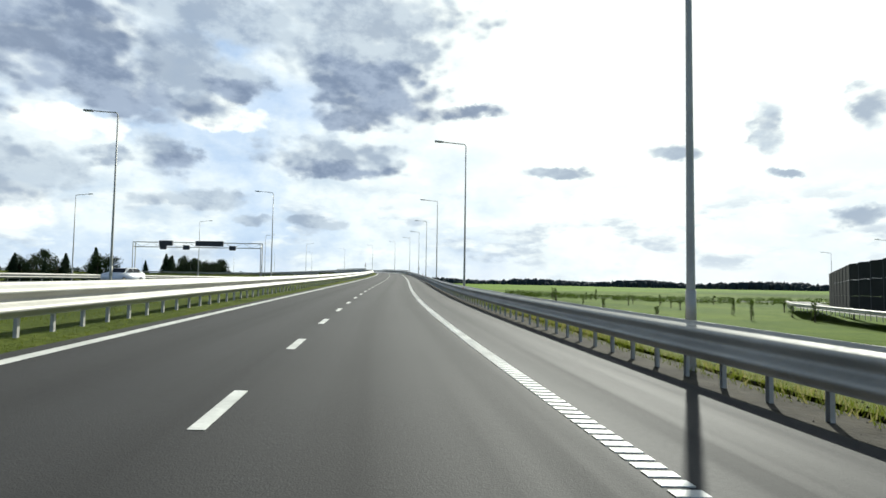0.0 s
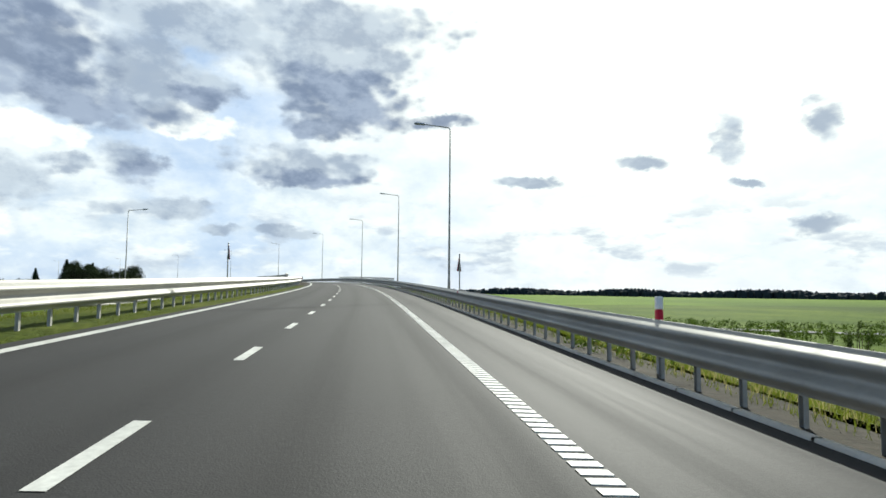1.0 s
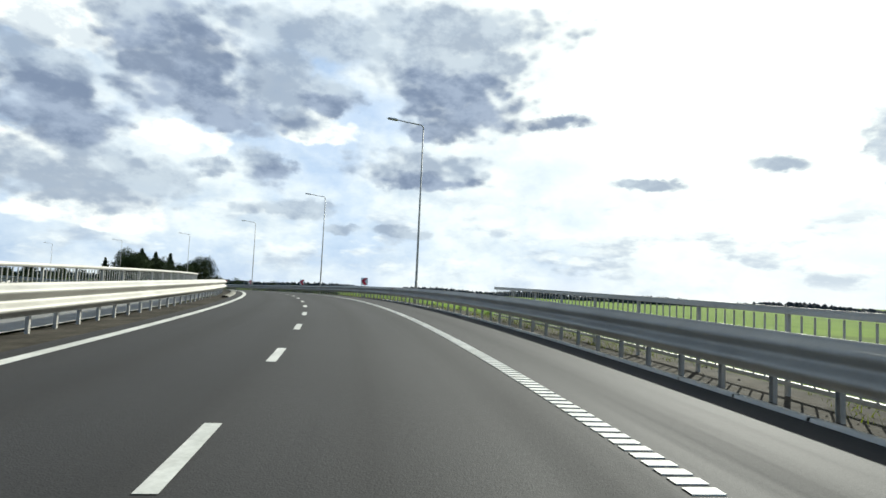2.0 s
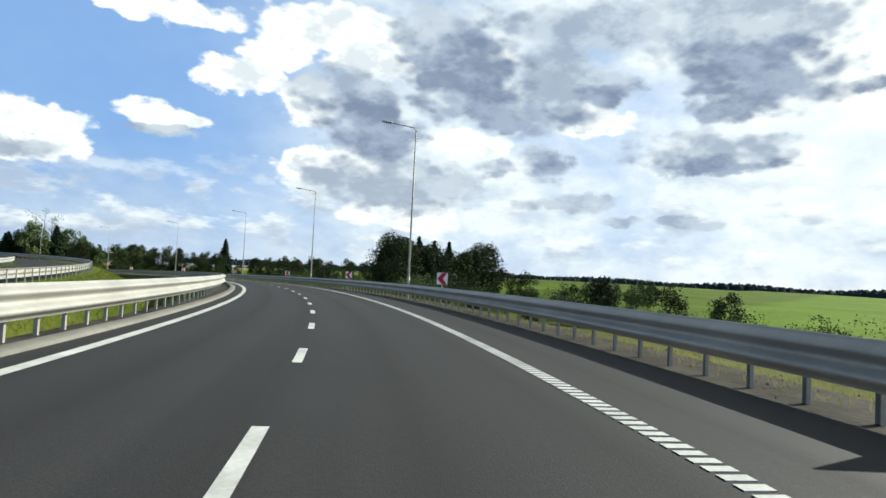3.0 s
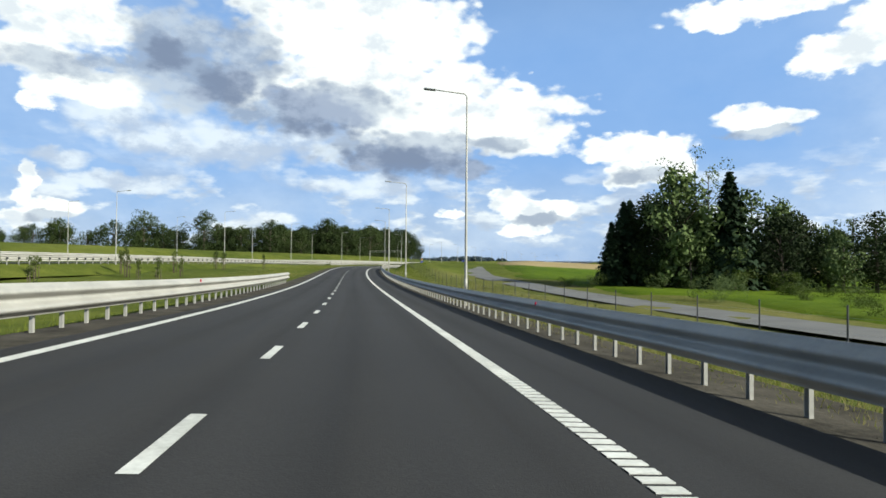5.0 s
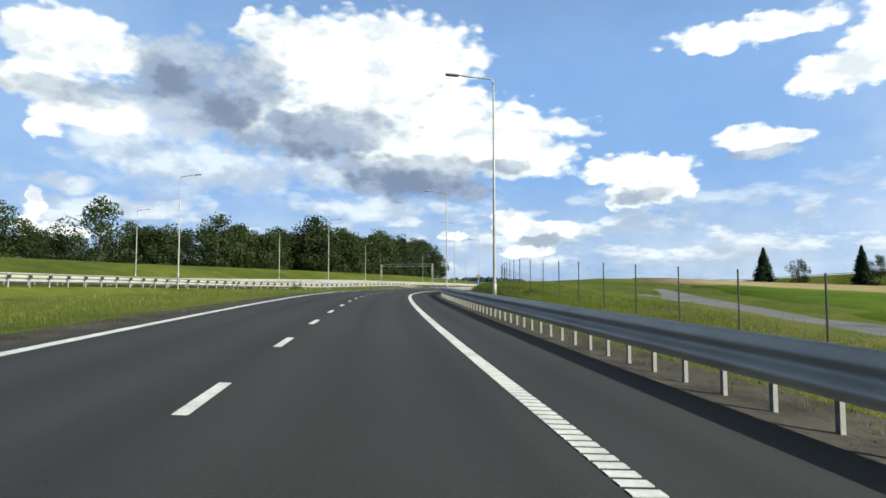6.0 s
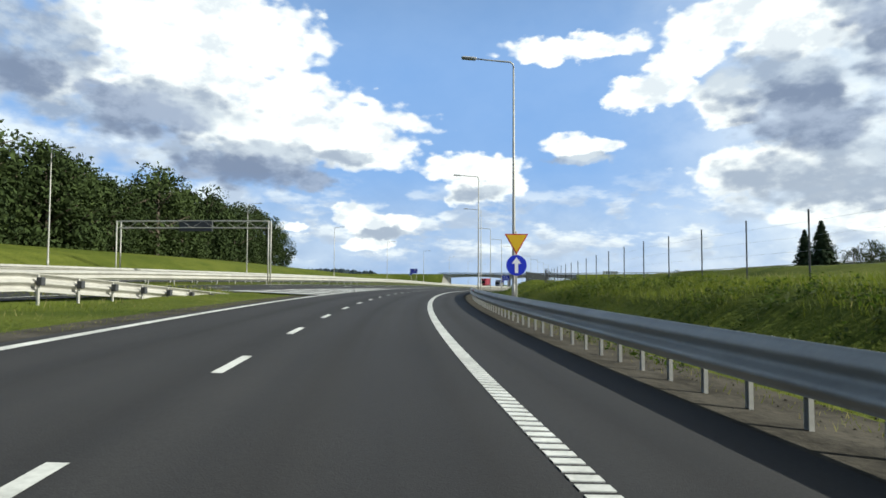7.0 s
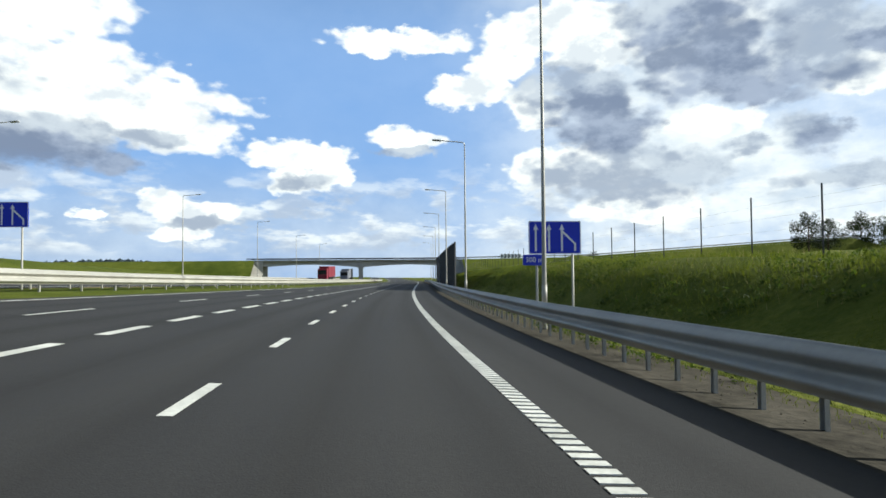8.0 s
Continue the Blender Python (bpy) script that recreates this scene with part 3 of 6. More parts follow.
def lamp_post(p, turn, height=11.0, arm=2.2):
    t = thing("street_lamp", p, turn, "tall galvanised steel street lamp with one curved arm", "street lamp", "street lamps along the road")
    bm = bmesh.new()
    tube(bm, [(0, 0, -3.0), (0, 0, 0.9), (0, 0, height * 0.5), (0, 0, height - 0.25)], [0.085, 0.078, 0.058, 0.038], 10)
    part("pole", bm_mesh("pole", bm, M_ZINC, True), t)
    bm = bmesh.new()
    tube(bm, [(0, 0, 0.75), (0, 0, 1.35)], 0.09, 10)
    part("sleeve", bm_mesh("sleeve", bm, M_ZINC, True), t)
    bm = bmesh.new()
    tube(bm, [(0, 0, height - 0.27), (0, 0.02, height - 0.1), (0, 0.14, height), (0, arm * 0.5, height + 0.07), (0, arm - 0.5, height + 0.13)], [0.042, 0.04, 0.038, 0.034, 0.03], 8)
    part("arm", bm_mesh("arm", bm, M_ZINC, True), t)
    part("lamp_head", HEAD, t, (0, arm - 0.25, height + 0.14), (0.06, 0, 0), "flat grey lamp head")
    return t


LAMPS = [-24, 10.3, 41.6, 76.0, 108.4, 141.3, 173.5, 206.3, 239.2, 270.7, 302.7, 335.2, 367.4, 398.5, 431, 463, 494.6, 526, 559, 592, 625.5, 660.4, 691.4, 725.6, 753.5, 777.0, 802, 825, 847, 870, 893, 916, 940, 965]
lamp = lamp_post(road(LAMPS[0], 5.5), heading(LAMPS[0]))


def more_lamp(p, turn):
    return copy_thing(lamp, Matrix.Translation(Vector(p) * S) @ Matrix.Rotation(turn, 4, "Z"))


for s in LAMPS[1:]:
    more_lamp(road(s, 5.5), heading(s))

# ---- kerbs: a pale one inside the bend, a stone one along the bridge's outer side ----
strip("kerb", 236, 505, 1.5, [(-5.30, -0.1), (-5.30, 0.05), (-5.25, 0.075), (-5.04, 0.06), (-4.98, 0.03), (-4.975, -0.05)], M_OLDKERB, label="pale concrete kerb along the inside of the bend", category="kerb", kind="structure")
kerb = thing("kerb", label="pale stone kerb along the bridge", category="kerb", kind="structure")
for s in np.arange(88, 244, 1.2):
    strip("kerb_stone", s, s + 1.16, 1.2, [(4.455, -0.05), (4.458, 0.02), (4.47, 0.032), (4.58, 0.032), (4.585, -0.05)], M_PLASTER, kerb)

# ---- ground ----
def over(table):
    """A height across the ground that changes along the ramp: (s, up) knots."""
    return lambda s: float(np.interp(s, [k[0] for k in table], [k[1] for k in table]))


# distance of the main carriageway's edge line, and its height
MAIN = [(470, -76), (574, -43), (609, -35), (650, -25.5), (690, -17.5), (737, -9.3), (760, -6.9), (780, -5.5), (800, -4.7), (820, -4.34), (870, -3.7), (900, -3.5), (1500, -3.5)]
main_x = over(MAIN)
main_z = over([(470, -0.3), (574, -0.4), (609, -0.5), (650, -0.9), (690, -1.7), (737, 0)])

R_KNOTS = [(4.8, [(0, -0.05)]), (6.1, [(0, -0.06)]),
           (8.0, [(0, -0.55), (600, -0.5), (660, -0.1), (1500, -0.1)]),
           (9.5, [(0, -1.1), (590, -1.0), (650, 0.9), (700, 1.2), (735, 1.0), (755, 0.65), (778, 0.6), (815, 1.0), (950, 1.0), (1030, -0.2), (1500, -0.2)]),
           (11.0, [(0, -1.6), (590, -1.4), (650, 1.15), (700, 1.5), (735, 1.3), (755, 0.9), (778, 0.85), (815, 1.95), (950, 2.05), (1030, -0.2), (1500, -0.2)]),
           (12.6, [(0, -2.2), (590, -1.6), (655, 1.25), (700, 1.65), (735, 1.45), (755, 1.05), (778, 1.0), (818, 2.35), (900, 2.5), (950, 2.5), (1030, -0.2), (1500, -0.2)]),
           (17.0, [(0, -2.9), (520, -1.5), (590, -1.6), (655, 1.35), (700, 1.9), (735, 1.75), (755, 1.2), (778, 1.15), (822, 2.4), (900, 2.8), (950, 2.8), (1030, -0.3), (1500, -0.3)]),
           (26.0, [(0, -3.6), (250, -5.5), (420, -3.2), (520, -1.7), (640, -1.3), (680, 1.2), (710, 2.2), (735, 2.0), (755, 1.4), (780, 1.3), (830, 2.6), (940, 3.0), (1030, -0.5), (1500, -0.5)]),
           (30.0, [(0, -3.7), (250, -6.0), (420, -3.4), (520, -1.8), (640, -1.4), (680, 1.1), (712, 2.4), (750, 2.9), (780, 2.9), (840, 3.1), (940, 3.2), (1030, -0.6), (1500, -0.6)]),
           (46.0, [(0, -3.9), (250, -7.5), (420, -4.0), (520, -2.0), (640, -1.8), (680, 0.8), (720, 2.4), (750, 3.0), (780, 3.0), (840, 3.0), (940, 3.0), (1030, -0.8), (1500, -0.8)])]
L_KNOTS = [(-46.0, [(0, -0.7), (150, -4.8), (250, -6.0), (410, -4.5), (490, -2.4), (520, -1.0), (560, -0.9), (640, 0.0), (700, 0.2)]),
           (-27.0, [(0, -0.5), (150, -3.4), (250, -5.5), (400, -3.0), (475, -2.2), (520, -1.1), (600, -0.3), (700, -0.2)]),
           (-21.0, [(0, -0.45), (150, -2.4), (250, -4.8), (400, -2.6), (475, -2.0), (520, -1.2), (600, -0.4), (700, -0.2)]),
           (-15.5, [(0, -0.4), (150, -1.2), (250, -3.6), (400, -2.9), (470, -1.8), (520, -1.2), (600, -0.5), (700, -0.2)]),
           (-10.0, [(0, -0.35), (150, -0.5), (250, -2.4), (400, -2.3), (470, -1.5), (540, -0.7), (620, -0.3), (700, -0.1)]),
           (-7.0, [(0, -0.15), (230, -0.2), (260, -0.6), (450, -0.6), (500, -0.25), (700, -0.1)]), (-5.9, [(0, -0.06)]), (-5.12, [(0, -0.03)]), (EDGE_L + 0.02, [(0, -0.03)])]
R_SHAPE, L_SHAPE = [(x, over(t)) for x, t in R_KNOTS], [(x, over(t)) for x, t in L_KNOTS]


def rough(s, x):
    return 0.35 * noise.noise(Vector((s * 0.11, x * 0.13, 1.3))) + 0.12 * noise.noise(Vector((s * 0.5, x * 0.5, 4.0)))


def side_profile(shape, lo, hi, n):
    """Cross profile between two distances, smoothed over the knots, uneven where it is grass."""
    def f(s):
        kx, ku = [k[0] for k in shape], [k[1](s) for k in shape]
        row = []
        for x in np.linspace(lo, hi, n):
            u = float(np.interp(x, kx, ku)) + (3.0 * math.exp(-((s - 925) / 8) ** 2 - ((x - 35) / 6) ** 2) if x > 0 else 0.0)
            row.append((x, u + rough(s, x) * min(1.0, max(0.0, (abs(x) - 7.0) / 4.0))))
        return row
    return f


verge_out = over([(0, 5.8), (120, 5.9), (180, 6.6), (250, 7.3), (690, 7.2), (760, 6.4), (1500, 6.3)])
strip("verge", S0, S1, 1.0, lambda s: [(edge_r(s) - 0.03, -0.03), (4.75, -0.045), (5.3, -0.05 + 0.02 * noise.noise(Vector((s, 5, 0)))), (5.45, -0.05 + 0.03 * noise.noise(Vector((s * 0.8, 6, 0)))), (min(6.3, verge_out(s) - 0.3), -0.06), (verge_out(s) + 0.25 * noise.noise(Vector((s * 0.4, 2, 0))), -0.07 - 0.26 * max(0.0, verge_out(s) - 6.4))], M_VERGE, label="gravel shoulder beside the asphalt", category="verge", kind="structure")
for a, b, m in ((S0, 244, M_GRASS), (244, 630, M_ROUGH), (630, S1, M_GRASS)):
    strip("slope", a, b, 2.0, side_profile(R_SHAPE, 6.2, 46, 26), m, label="rough grass slope beside the ramp", category="grass slope", kind="structure")
strip("verge", 165, 735, 2.0, [(-6.1, -0.065), (-5.12, -0.035), (EDGE_L + 0.02, -0.03)], M_VERGE, label="gravel shoulder inside the bend", category="verge", kind="structure")
strip("slope", S0, 166, 2.0, side_profile(L_SHAPE, -46, -4.72, 28), M_GRASS, label="grass slope beside the ramp", category="grass slope", kind="structure")
strip("slope", 166, 735, 2.0, side_profile(L_SHAPE, -46, -6.0, 28), M_GRASS, label="grass slope beside the ramp", category="grass slope", kind="structure")

road_pts = np.array([list(road(s)) for s in range(-70, 1500, 10)])
road_s = np.arange(-70, 1500, 10)


def terrain(x, y):
    d = np.hypot(road_pts[:, 0] - x, road_pts[:, 1] - y)
    i = int(d.argmin())
    s, a = float(road_s[i]), heading(float(road_s[i]))
    side = (x - road_pts[i, 0]) * math.sin(a) - (y - road_pts[i, 1]) * math.cos(a)
    z0 = road_pts[i, 2]
    if side > 0:
        edge = z0 + R_SHAPE[-1][1](s)
        base = float(np.interp(s, [640, 760, 900, 1000, 1500], [-4.6, -1.5, -2.0, -8.0, -8.0]))
    else:
        edge = z0 + (L_SHAPE[0][1](s) if s < 735 else 0.6)
        base = float(np.interp(s, [0, 150, 250, 480, 560, 700, 860, 960, 1500], [-1.2, -2.2, -2.5, -2.6, -1.0, 0.8, -1.0, -8.0, -8.0]))
    w = min(1.0, max(0.0, (d[i] - 44) / 50))
    far = min(1.0, max(0.0, (d[i] - 300) / 900))
    z = edge * (1 - w) + base * w
    z = z * (1 - far) + (-6.0) * far + 5.0 * noise.noise(Vector((x * 0.0015, y * 0.0015, 0.3))) * far
    if side < 0 and s >= 560:
        z -= 4.0 * max(0.0, min(1.0, (main_x(s) - 62 < side) * 1.0))
    if s > 1000:
        z = min(z, z0 - 0.6)
    # beyond the overpass the land falls away
    q, turn = math.hypot(x - 354.5, y - 550.0), math.degrees(math.atan2(y - 550.0, x - 354.5))
    if q > 215 and y > 500:
        z -= 0.026 * (q - 215) * max(0.0, min(1.0, (turn - 48) / 6, (84 - turn) / 4))
    return min(z, z0) - 5.0 if d[i] < 37 else z - 0.12


def axis(lo, hi, step, ends):
    return [lo - e for e in reversed(ends)] + list(np.arange(lo, hi + 1, step)) + [hi + e for e in ends]


gx, gy = axis(-160, 700, 8, [40, 100, 240, 500, 900, 1800, 3600, 7000]), axis(-240, 960, 8, [40, 100, 240, 500, 900, 1800, 3600, 7000])
gv = [(x, y, terrain(x, y)) for y in gy for x in gx]
gf = [(j * len(gx) + i, j * len(gx) + i + 1, (j + 1) * len(gx) + i + 1, (j + 1) * len(gx) + i) for j in range(len(gy) - 1) for i in range(len(gx) - 1)]
tagged(part("ground", mesh_of("ground", gv, gf, M_FIELD, True), label="green meadows and fields reaching to the horizon", kind="structure"), category="ground")

# ---- the main carriageway that the ramp joins ----
def main_road(s, x=0.0, up=0.0):
    p = road(s, main_x(s) + x)
    w = float(np.interp(s, [690, 737], [1, 0]))
    p.z = (main_z(min(s, 690)) + 0.012 * abs(x)) * w + p.z * (1 - w) + 0.045 * max(0.0, -x - 7.4) + up
    return p


def main_turn(s):
    d = main_road(s + 2) - main_road(s - 2)
    return math.atan2(d.y, d.x)


main_surface = strip("road", 470, 735, 3.0, [(-7.4, -0.01), (-3.3, -0.01), (1.3, -0.01)], M_ASPHALT, line=main_road, label="dark grey asphalt of the main carriageway", category="road", kind="structure")
strip("road_join", 735, S1, 3.0, lambda s: [(main_x(s) - 7.4, -0.008), (main_x(s), -0.008), (line_l(s) - 0.38, -0.008)], M_ASPHALT, main_surface)
strip("edge_line", 470, S1, 3.0, [(-6.7, 0.006), (-6.5, 0.006)], M_PAINT, main_surface, main_road)
strip("edge_line", 470, 800, 3.0, [(-0.1, 0.006), (0.1, 0.006)], M_PAINT, main_surface, main_road)
for s in np.arange(480.5, 1150, 9.2):
    strip("dash_line", s, s + 3.0, 1.5, [(-3.37, 0.006), (-3.23, 0.006)], M_PAINT, main_surface, main_road)
for s in np.arange(801.3, 960, 3.3):
    strip("wide_dash_line", s, s + 1.95, 1.0, lambda q: [(line_l(q) - 0.12 + 0.006 * (q - 800), 0.008), (line_l(q) + 0.12 + 0.006 * (q - 800), 0.008)], M_PAINT, surface)
# hatching where the two meet
for s in np.arange(737, 766, 3.2):
    a, b = line_l(s) - 0.2, main_x(s) + 0.2
    if a - b > 0.25:
        v = [road(s, a, 0.006), road(s + 1.6, a, 0.006), main_road(s - (a - b) * 0.6 + 1.6, 0.2, 0.010), main_road(s - (a - b) * 0.6, 0.2, 0.010)]
        part("hatch_bar", mesh_of("hatch_bar", v, [(0, 1, 2, 3)], M_PAINT), main_surface)

strip("median", 470, S1, 3.0, [(-12.6, -0.04), (-10, -0.02), (-7.4, -0.02)], M_GRASS, line=main_road, label="mown grass strip between the carriageways", category="grass", kind="structure")
far_surface = strip("road", 470, S1, 4.0, [(-22.0, -0.02), (-17, 0), (-12.6, -0.02)], M_ASPHALT, line=main_road, label="asphalt of the opposite carriageway", category="road", kind="structure")
strip("edge_line", 470, S1, 4.0, [(-20.6, 0.006), (-20.4, 0.006)], M_PAINT, far_surface, main_road)
strip("edge_line", 470, S1, 4.0, [(-13.6, 0.006), (-13.4, 0.006)], M_PAINT, far_surface, main_road)
bank_up = over([(470, 1.0), (620, 1.0), (690, 1.3), (800, 1.3), (870, 1.0), (960, 0.0), (1500, 0.0)])
strip("bank", 470, S1, 4.0, lambda s: [(-60, 1.9 * bank_up(s) - 0.3), (-40, 2.4 * bank_up(s) - 0.3), (-30, 1.6 * bank_up(s) - 0.1), (-24, 0.2 * bank_up(s)), (-22, -0.05)], M_GRASS, line=main_road, label="grass bank behind the opposite carriageway", category="grass slope", kind="structure")
strip("bank", 470, 735, 4.0, [(1.2, -0.03), (3.0, -0.25), (7.0, -1.6)], M_GRASS, line=main_road, label="grass between the ramp and the main road", category="grass slope", kind="structure")

MAIN_LABEL = "galvanised steel guardrail along the main road"
for k in range(7):
    guardrail(470 + 33 * k, 503 + 33 * k, 2.0, -1, 1.6, label=MAIN_LABEL, line=main_road, post=SPACER_POST)


def sinking(s, x=0.0, up=0.0):
    """The main road's line, sinking into the ground at the nose of the gore."""
    return main_road(s, x, up - 0.075 * max(0.0, s - 719))


# the nose: the rail sinks into the ground
guardrail(701, 731, 2.0, -1, 1.6, label="steel guardrail sinking into the ground at the gore", line=sinking, post=SPACER_POST)
for k in range(18):
    guardrail(470 + 33 * k, 503 + 33 * k, -9.2, 1, 3.0, label=MAIN_LABEL, line=main_road)
    guardrail(470 + 33 * k, 503 + 33 * k, -11.6, -1, 3.0, label=MAIN_LABEL, line=main_road)
    guardrail(470 + 33 * k, 503 + 33 * k, -22.6, 1, 3.0, label=MAIN_LABEL, line=main_road)
for s in np.arange(492, 720, 33):
    more_lamp(main_road(s, 2.9), main_turn(s) + math.pi)
for s in np.arange(486, 1000, 33):
    more_lamp(main_road(s, -24.0), main_turn(s) + math.pi)

# ---- the inner ramp on its bank, inside the bend ----
inner_x = over([(225, -23), (400, -20.5), (430, -21.5), (450, -25), (470, -32), (490, -42)])
inner_z = over([(225, 2.4), (300, 2.7), (400, 3.0), (450, 3.2), (490, 3.2)])


def inner(s, x=0.0, up=0.0):
    p = road(s, inner_x(s) + x)
    p.z = inner_z(s) + up
    return p


strip("road", 225, 490, 3.0, [(-3.4, 0), (0, 0.04), (3.4, 0)], M_ASPHALT, line=inner, label="asphalt ramp on the inner bank", category="road", kind="structure")
strip("bank", 225, 490, 3.0, [(-16, -3.5), (-5.0, -0.1), (-3.3, -0.02)], M_GRASS, line=inner, label="grass bank under the inner ramp", category="grass slope", kind="structure")
strip("bank", 225, 490, 3.0, [(3.3, -0.02), (5.2, -0.1), (9.0, -2.0), (12.5, -3.9)], M_GRASS, line=inner, label="grass bank under the inner ramp", category="grass slope", kind="structure")
for k in range(8):
    guardrail(226 + 33 * k, 259 + 33 * k, 4.1, -1, 1.6, label="steel guardrail along the inner ramp", line=inner)
    guardrail(226 + 33 * k, 259 + 33 * k, -4.1, 1, 1.6, label="steel guardrail along the inner ramp", line=inner)

# ---- the lower road beside the start ----


def low_road(s, x=0.0, up=0.0):
    a = math.radians(-4)
    return Vector((s * math.cos(a) + x * math.sin(a), 38 + s * math.sin(a) - x * math.cos(a), 0.5 + up))


strip("road", -90, 190, 5.0, [(-11, 0), (0, 0.05), (11, 0)], M_ASPHALT, line=low_road, label="asphalt road beside the ramp's start", category="road", kind="structure")
for k in range(8):
    guardrail(-80 + 33 * k, -47 + 33 * k, -12.0, 1, 1.6, label="steel guardrail along the lower road", line=low_road)
for s, x, r in ((37, 15, 0), (70, 13, 0), (40, -14, math.pi), (73, -14, math.pi), (106, -14, math.pi), (139, -14, math.pi), (172, -14, math.pi)):
    more_lamp(low_road(s, x), math.radians(-4) + r)


# ---- the road that passes under the bridge, with rough growth on both its sides ----
def under_road(s, x=0.0, up=0.0):
    px, py = 206 - 0.05 * s + x, -26 - s
    return Vector((px, py, terrain(px, py) + 0.25 + up))


strip("road", 0, 420, 8.0, [(-3.5, 0), (0, 0.06), (3.5, 0)], M_SERVICE, line=under_road, label="pale asphalt road crossing under the bridge", category="road", kind="structure")


# ---- the side ramp far out, with its noise wall ----
def side_ramp(s, x=0.0, up=0.0):
    px = float(np.interp(s, [0, 45, 90, 125, 170], [-20, 24, 67, 101, 142]))
    py = float(np.interp(s, [0, 45, 90, 125, 170], [-60, -53, -54, -62, -84]))
    return Vector((px - 0.12 * x, py - x, -2.6 + up))


strip("road", 0, 170, 4.0, [(1, 0), (4, 0.03), (8, 0)], M_ASPHALT, line=side_ramp, label="asphalt side ramp across the meadow", category="road", kind="structure")
for k in range(4):
    guardrail(10 + 33 * k, 43 + 33 * k, 0.0, -1, 1.5, label="steel guardrail along the side ramp", line=side_ramp)
for s in (28, 62, 112, 150):
    more_lamp(side_ramp(s, 9.5 if s > 80 else -1.5), 0.0)

# ---- signs ----


def plate(pts, thick, mat, name="board"):
    """A flat board in the xz plane with the outline pts, its face towards -y."""
    n = len(pts)
    v = [(x, 0, z) for x, z in pts] + [(x, thick, z) for x, z in pts]
    f = [tuple(range(n)), tuple(range(2 * n - 1, n - 1, -1))] + [(i, i + n, (i + 1) % n + n, (i + 1) % n) for i in range(n)]
    return mesh_of(name, v, f, mat)


def rounded(w, h, cx=0.0, cz=0.0, r=0.04):
    out = []
    for sx, sz, a0 in ((1, 1, 0), (-1, 1, 90), (-1, -1, 180), (1, -1, 270)):
        for k in range(4):
            a = radians(a0 + 30 * k)
            out.append((cx + sx * (w / 2 - r) + r * math.cos(a), cz + sz * (h / 2 - r) + r * math.sin(a)))
    return out


def pipe(h, r=0.032, low=-0.4):
    bm = bmesh.new()
    tube(bm, [(0, 0, low), (0, 0, h)], r, 10)
    return bm_mesh("post", bm, M_ZINC, True)


def foot():
    bm = bmesh.new()
    box(bm, (0.30, 0.30, 0.12), (0, 0, -0.01), 0.03)
    return bm_mesh("footing", bm, M_KERB)


FOOT = foot()


def chevron_sign(p, turn):
    t = thing("chevron_sign", p, turn, "square white road sign with a red chevron on a post", "road sign", "chevron signs round the bend")
    part("post", pipe(1.6), t, (0, 0.03, 0))
    part("footing", FOOT, t, (0, 0.03, 0.02), label="pale concrete footing")
    b = part("board", plate(rounded(0.58, 0.63, 0, 1.385, 0.025), 0.025, M_WHITE), t, label="white reflective board")
    arrow = [(-0.265, 1.385), (-0.01, 1.69), (0.262, 1.69), (0.03, 1.385), (0.262, 1.08), (-0.01, 1.08)]
    v = [(x, -0.006, z) for x, z in arrow]
    part("chevron", mesh_of("chevron", v, [(0, 1, 2, 3), (0, 3, 4, 5)], M_RED), b, label="red chevron pointing left")
    back = [(x, 0.031, z) for x, z in ((-0.27, 1.08), (0.27, 1.08), (0.27, 1.69), (-0.27, 1.69))]
    part("back", mesh_of("back", back, [(3, 2, 1, 0)], M_LAMP), b, label="grey metal back")
    return t


first = None
for s in [254.57 + 24.7 * k for k in range(10)]:
    p, a = road(s, 5.65, -0.06), heading(s) - math.pi / 2 - 0.10
    if first is None:
        first = chevron_sign(p, a)
    else:
        copy_thing(first, Matrix.Translation(p * S) @ Matrix.Rotation(a, 4, "Z"))

# give-way triangle over a blue arrow disc
t = thing("sign_post", road(724.9, 5.5, 0.14), heading(724.9) - math.pi / 2, "yellow triangle sign over a blue arrow disc on one post", "road sign")
part("post", pipe(3.4, 0.045), t, (0, 0.05, 0))
tri = part("triangle", plate([(-0.5, 3.3), (0, 2.42), (0.5, 3.3)], 0.02, M_RED), t, label="red-edged triangle pointing down")
part("field", mesh_of("field", [(-0.42, -0.006, 3.255), (0, -0.006, 2.51), (0.42, -0.006, 3.255)], [(0, 1, 2)], M_YELLOW), tri, label="yellow field of the triangle")
disc = part("disc", plate([(0.43 * math.cos(k * math.pi / 16), 1.98 + 0.43 * math.sin(k * math.pi / 16)) for k in range(32)], 0.02, M_BLUE), t, label="blue disc")
av = [(-0.07, -0.006, 1.66), (0.07, -0.006, 1.66), (0.07, -0.006, 2.05), (0.2, -0.006, 2.05), (0, -0.006, 2.32), (-0.2, -0.006, 2.05), (-0.07, -0.006, 2.05)]
part("arrow", mesh_of("arrow", av, [(0, 1, 2, 6), (3, 4, 5)], M_WHITE), disc, label="white arrow pointing up")


def writing(text, size, mat, parent, p, name="writing"):
    c = bpy.data.curves.new(name, "FONT")
    c.body, c.size, c.align_x, c.align_y = text, size * S, "CENTER", "CENTER"
    o = new(name, c)
    dg = bpy.context.evaluated_depsgraph_get()
    me = bpy.data.meshes.new_from_object(o.evaluated_get(dg))
    bpy.data.objects.remove(o)
    me.materials.clear()
    me.materials.append(mat)
    return part(name, me, parent, p, (math.pi / 2, 0, 0))


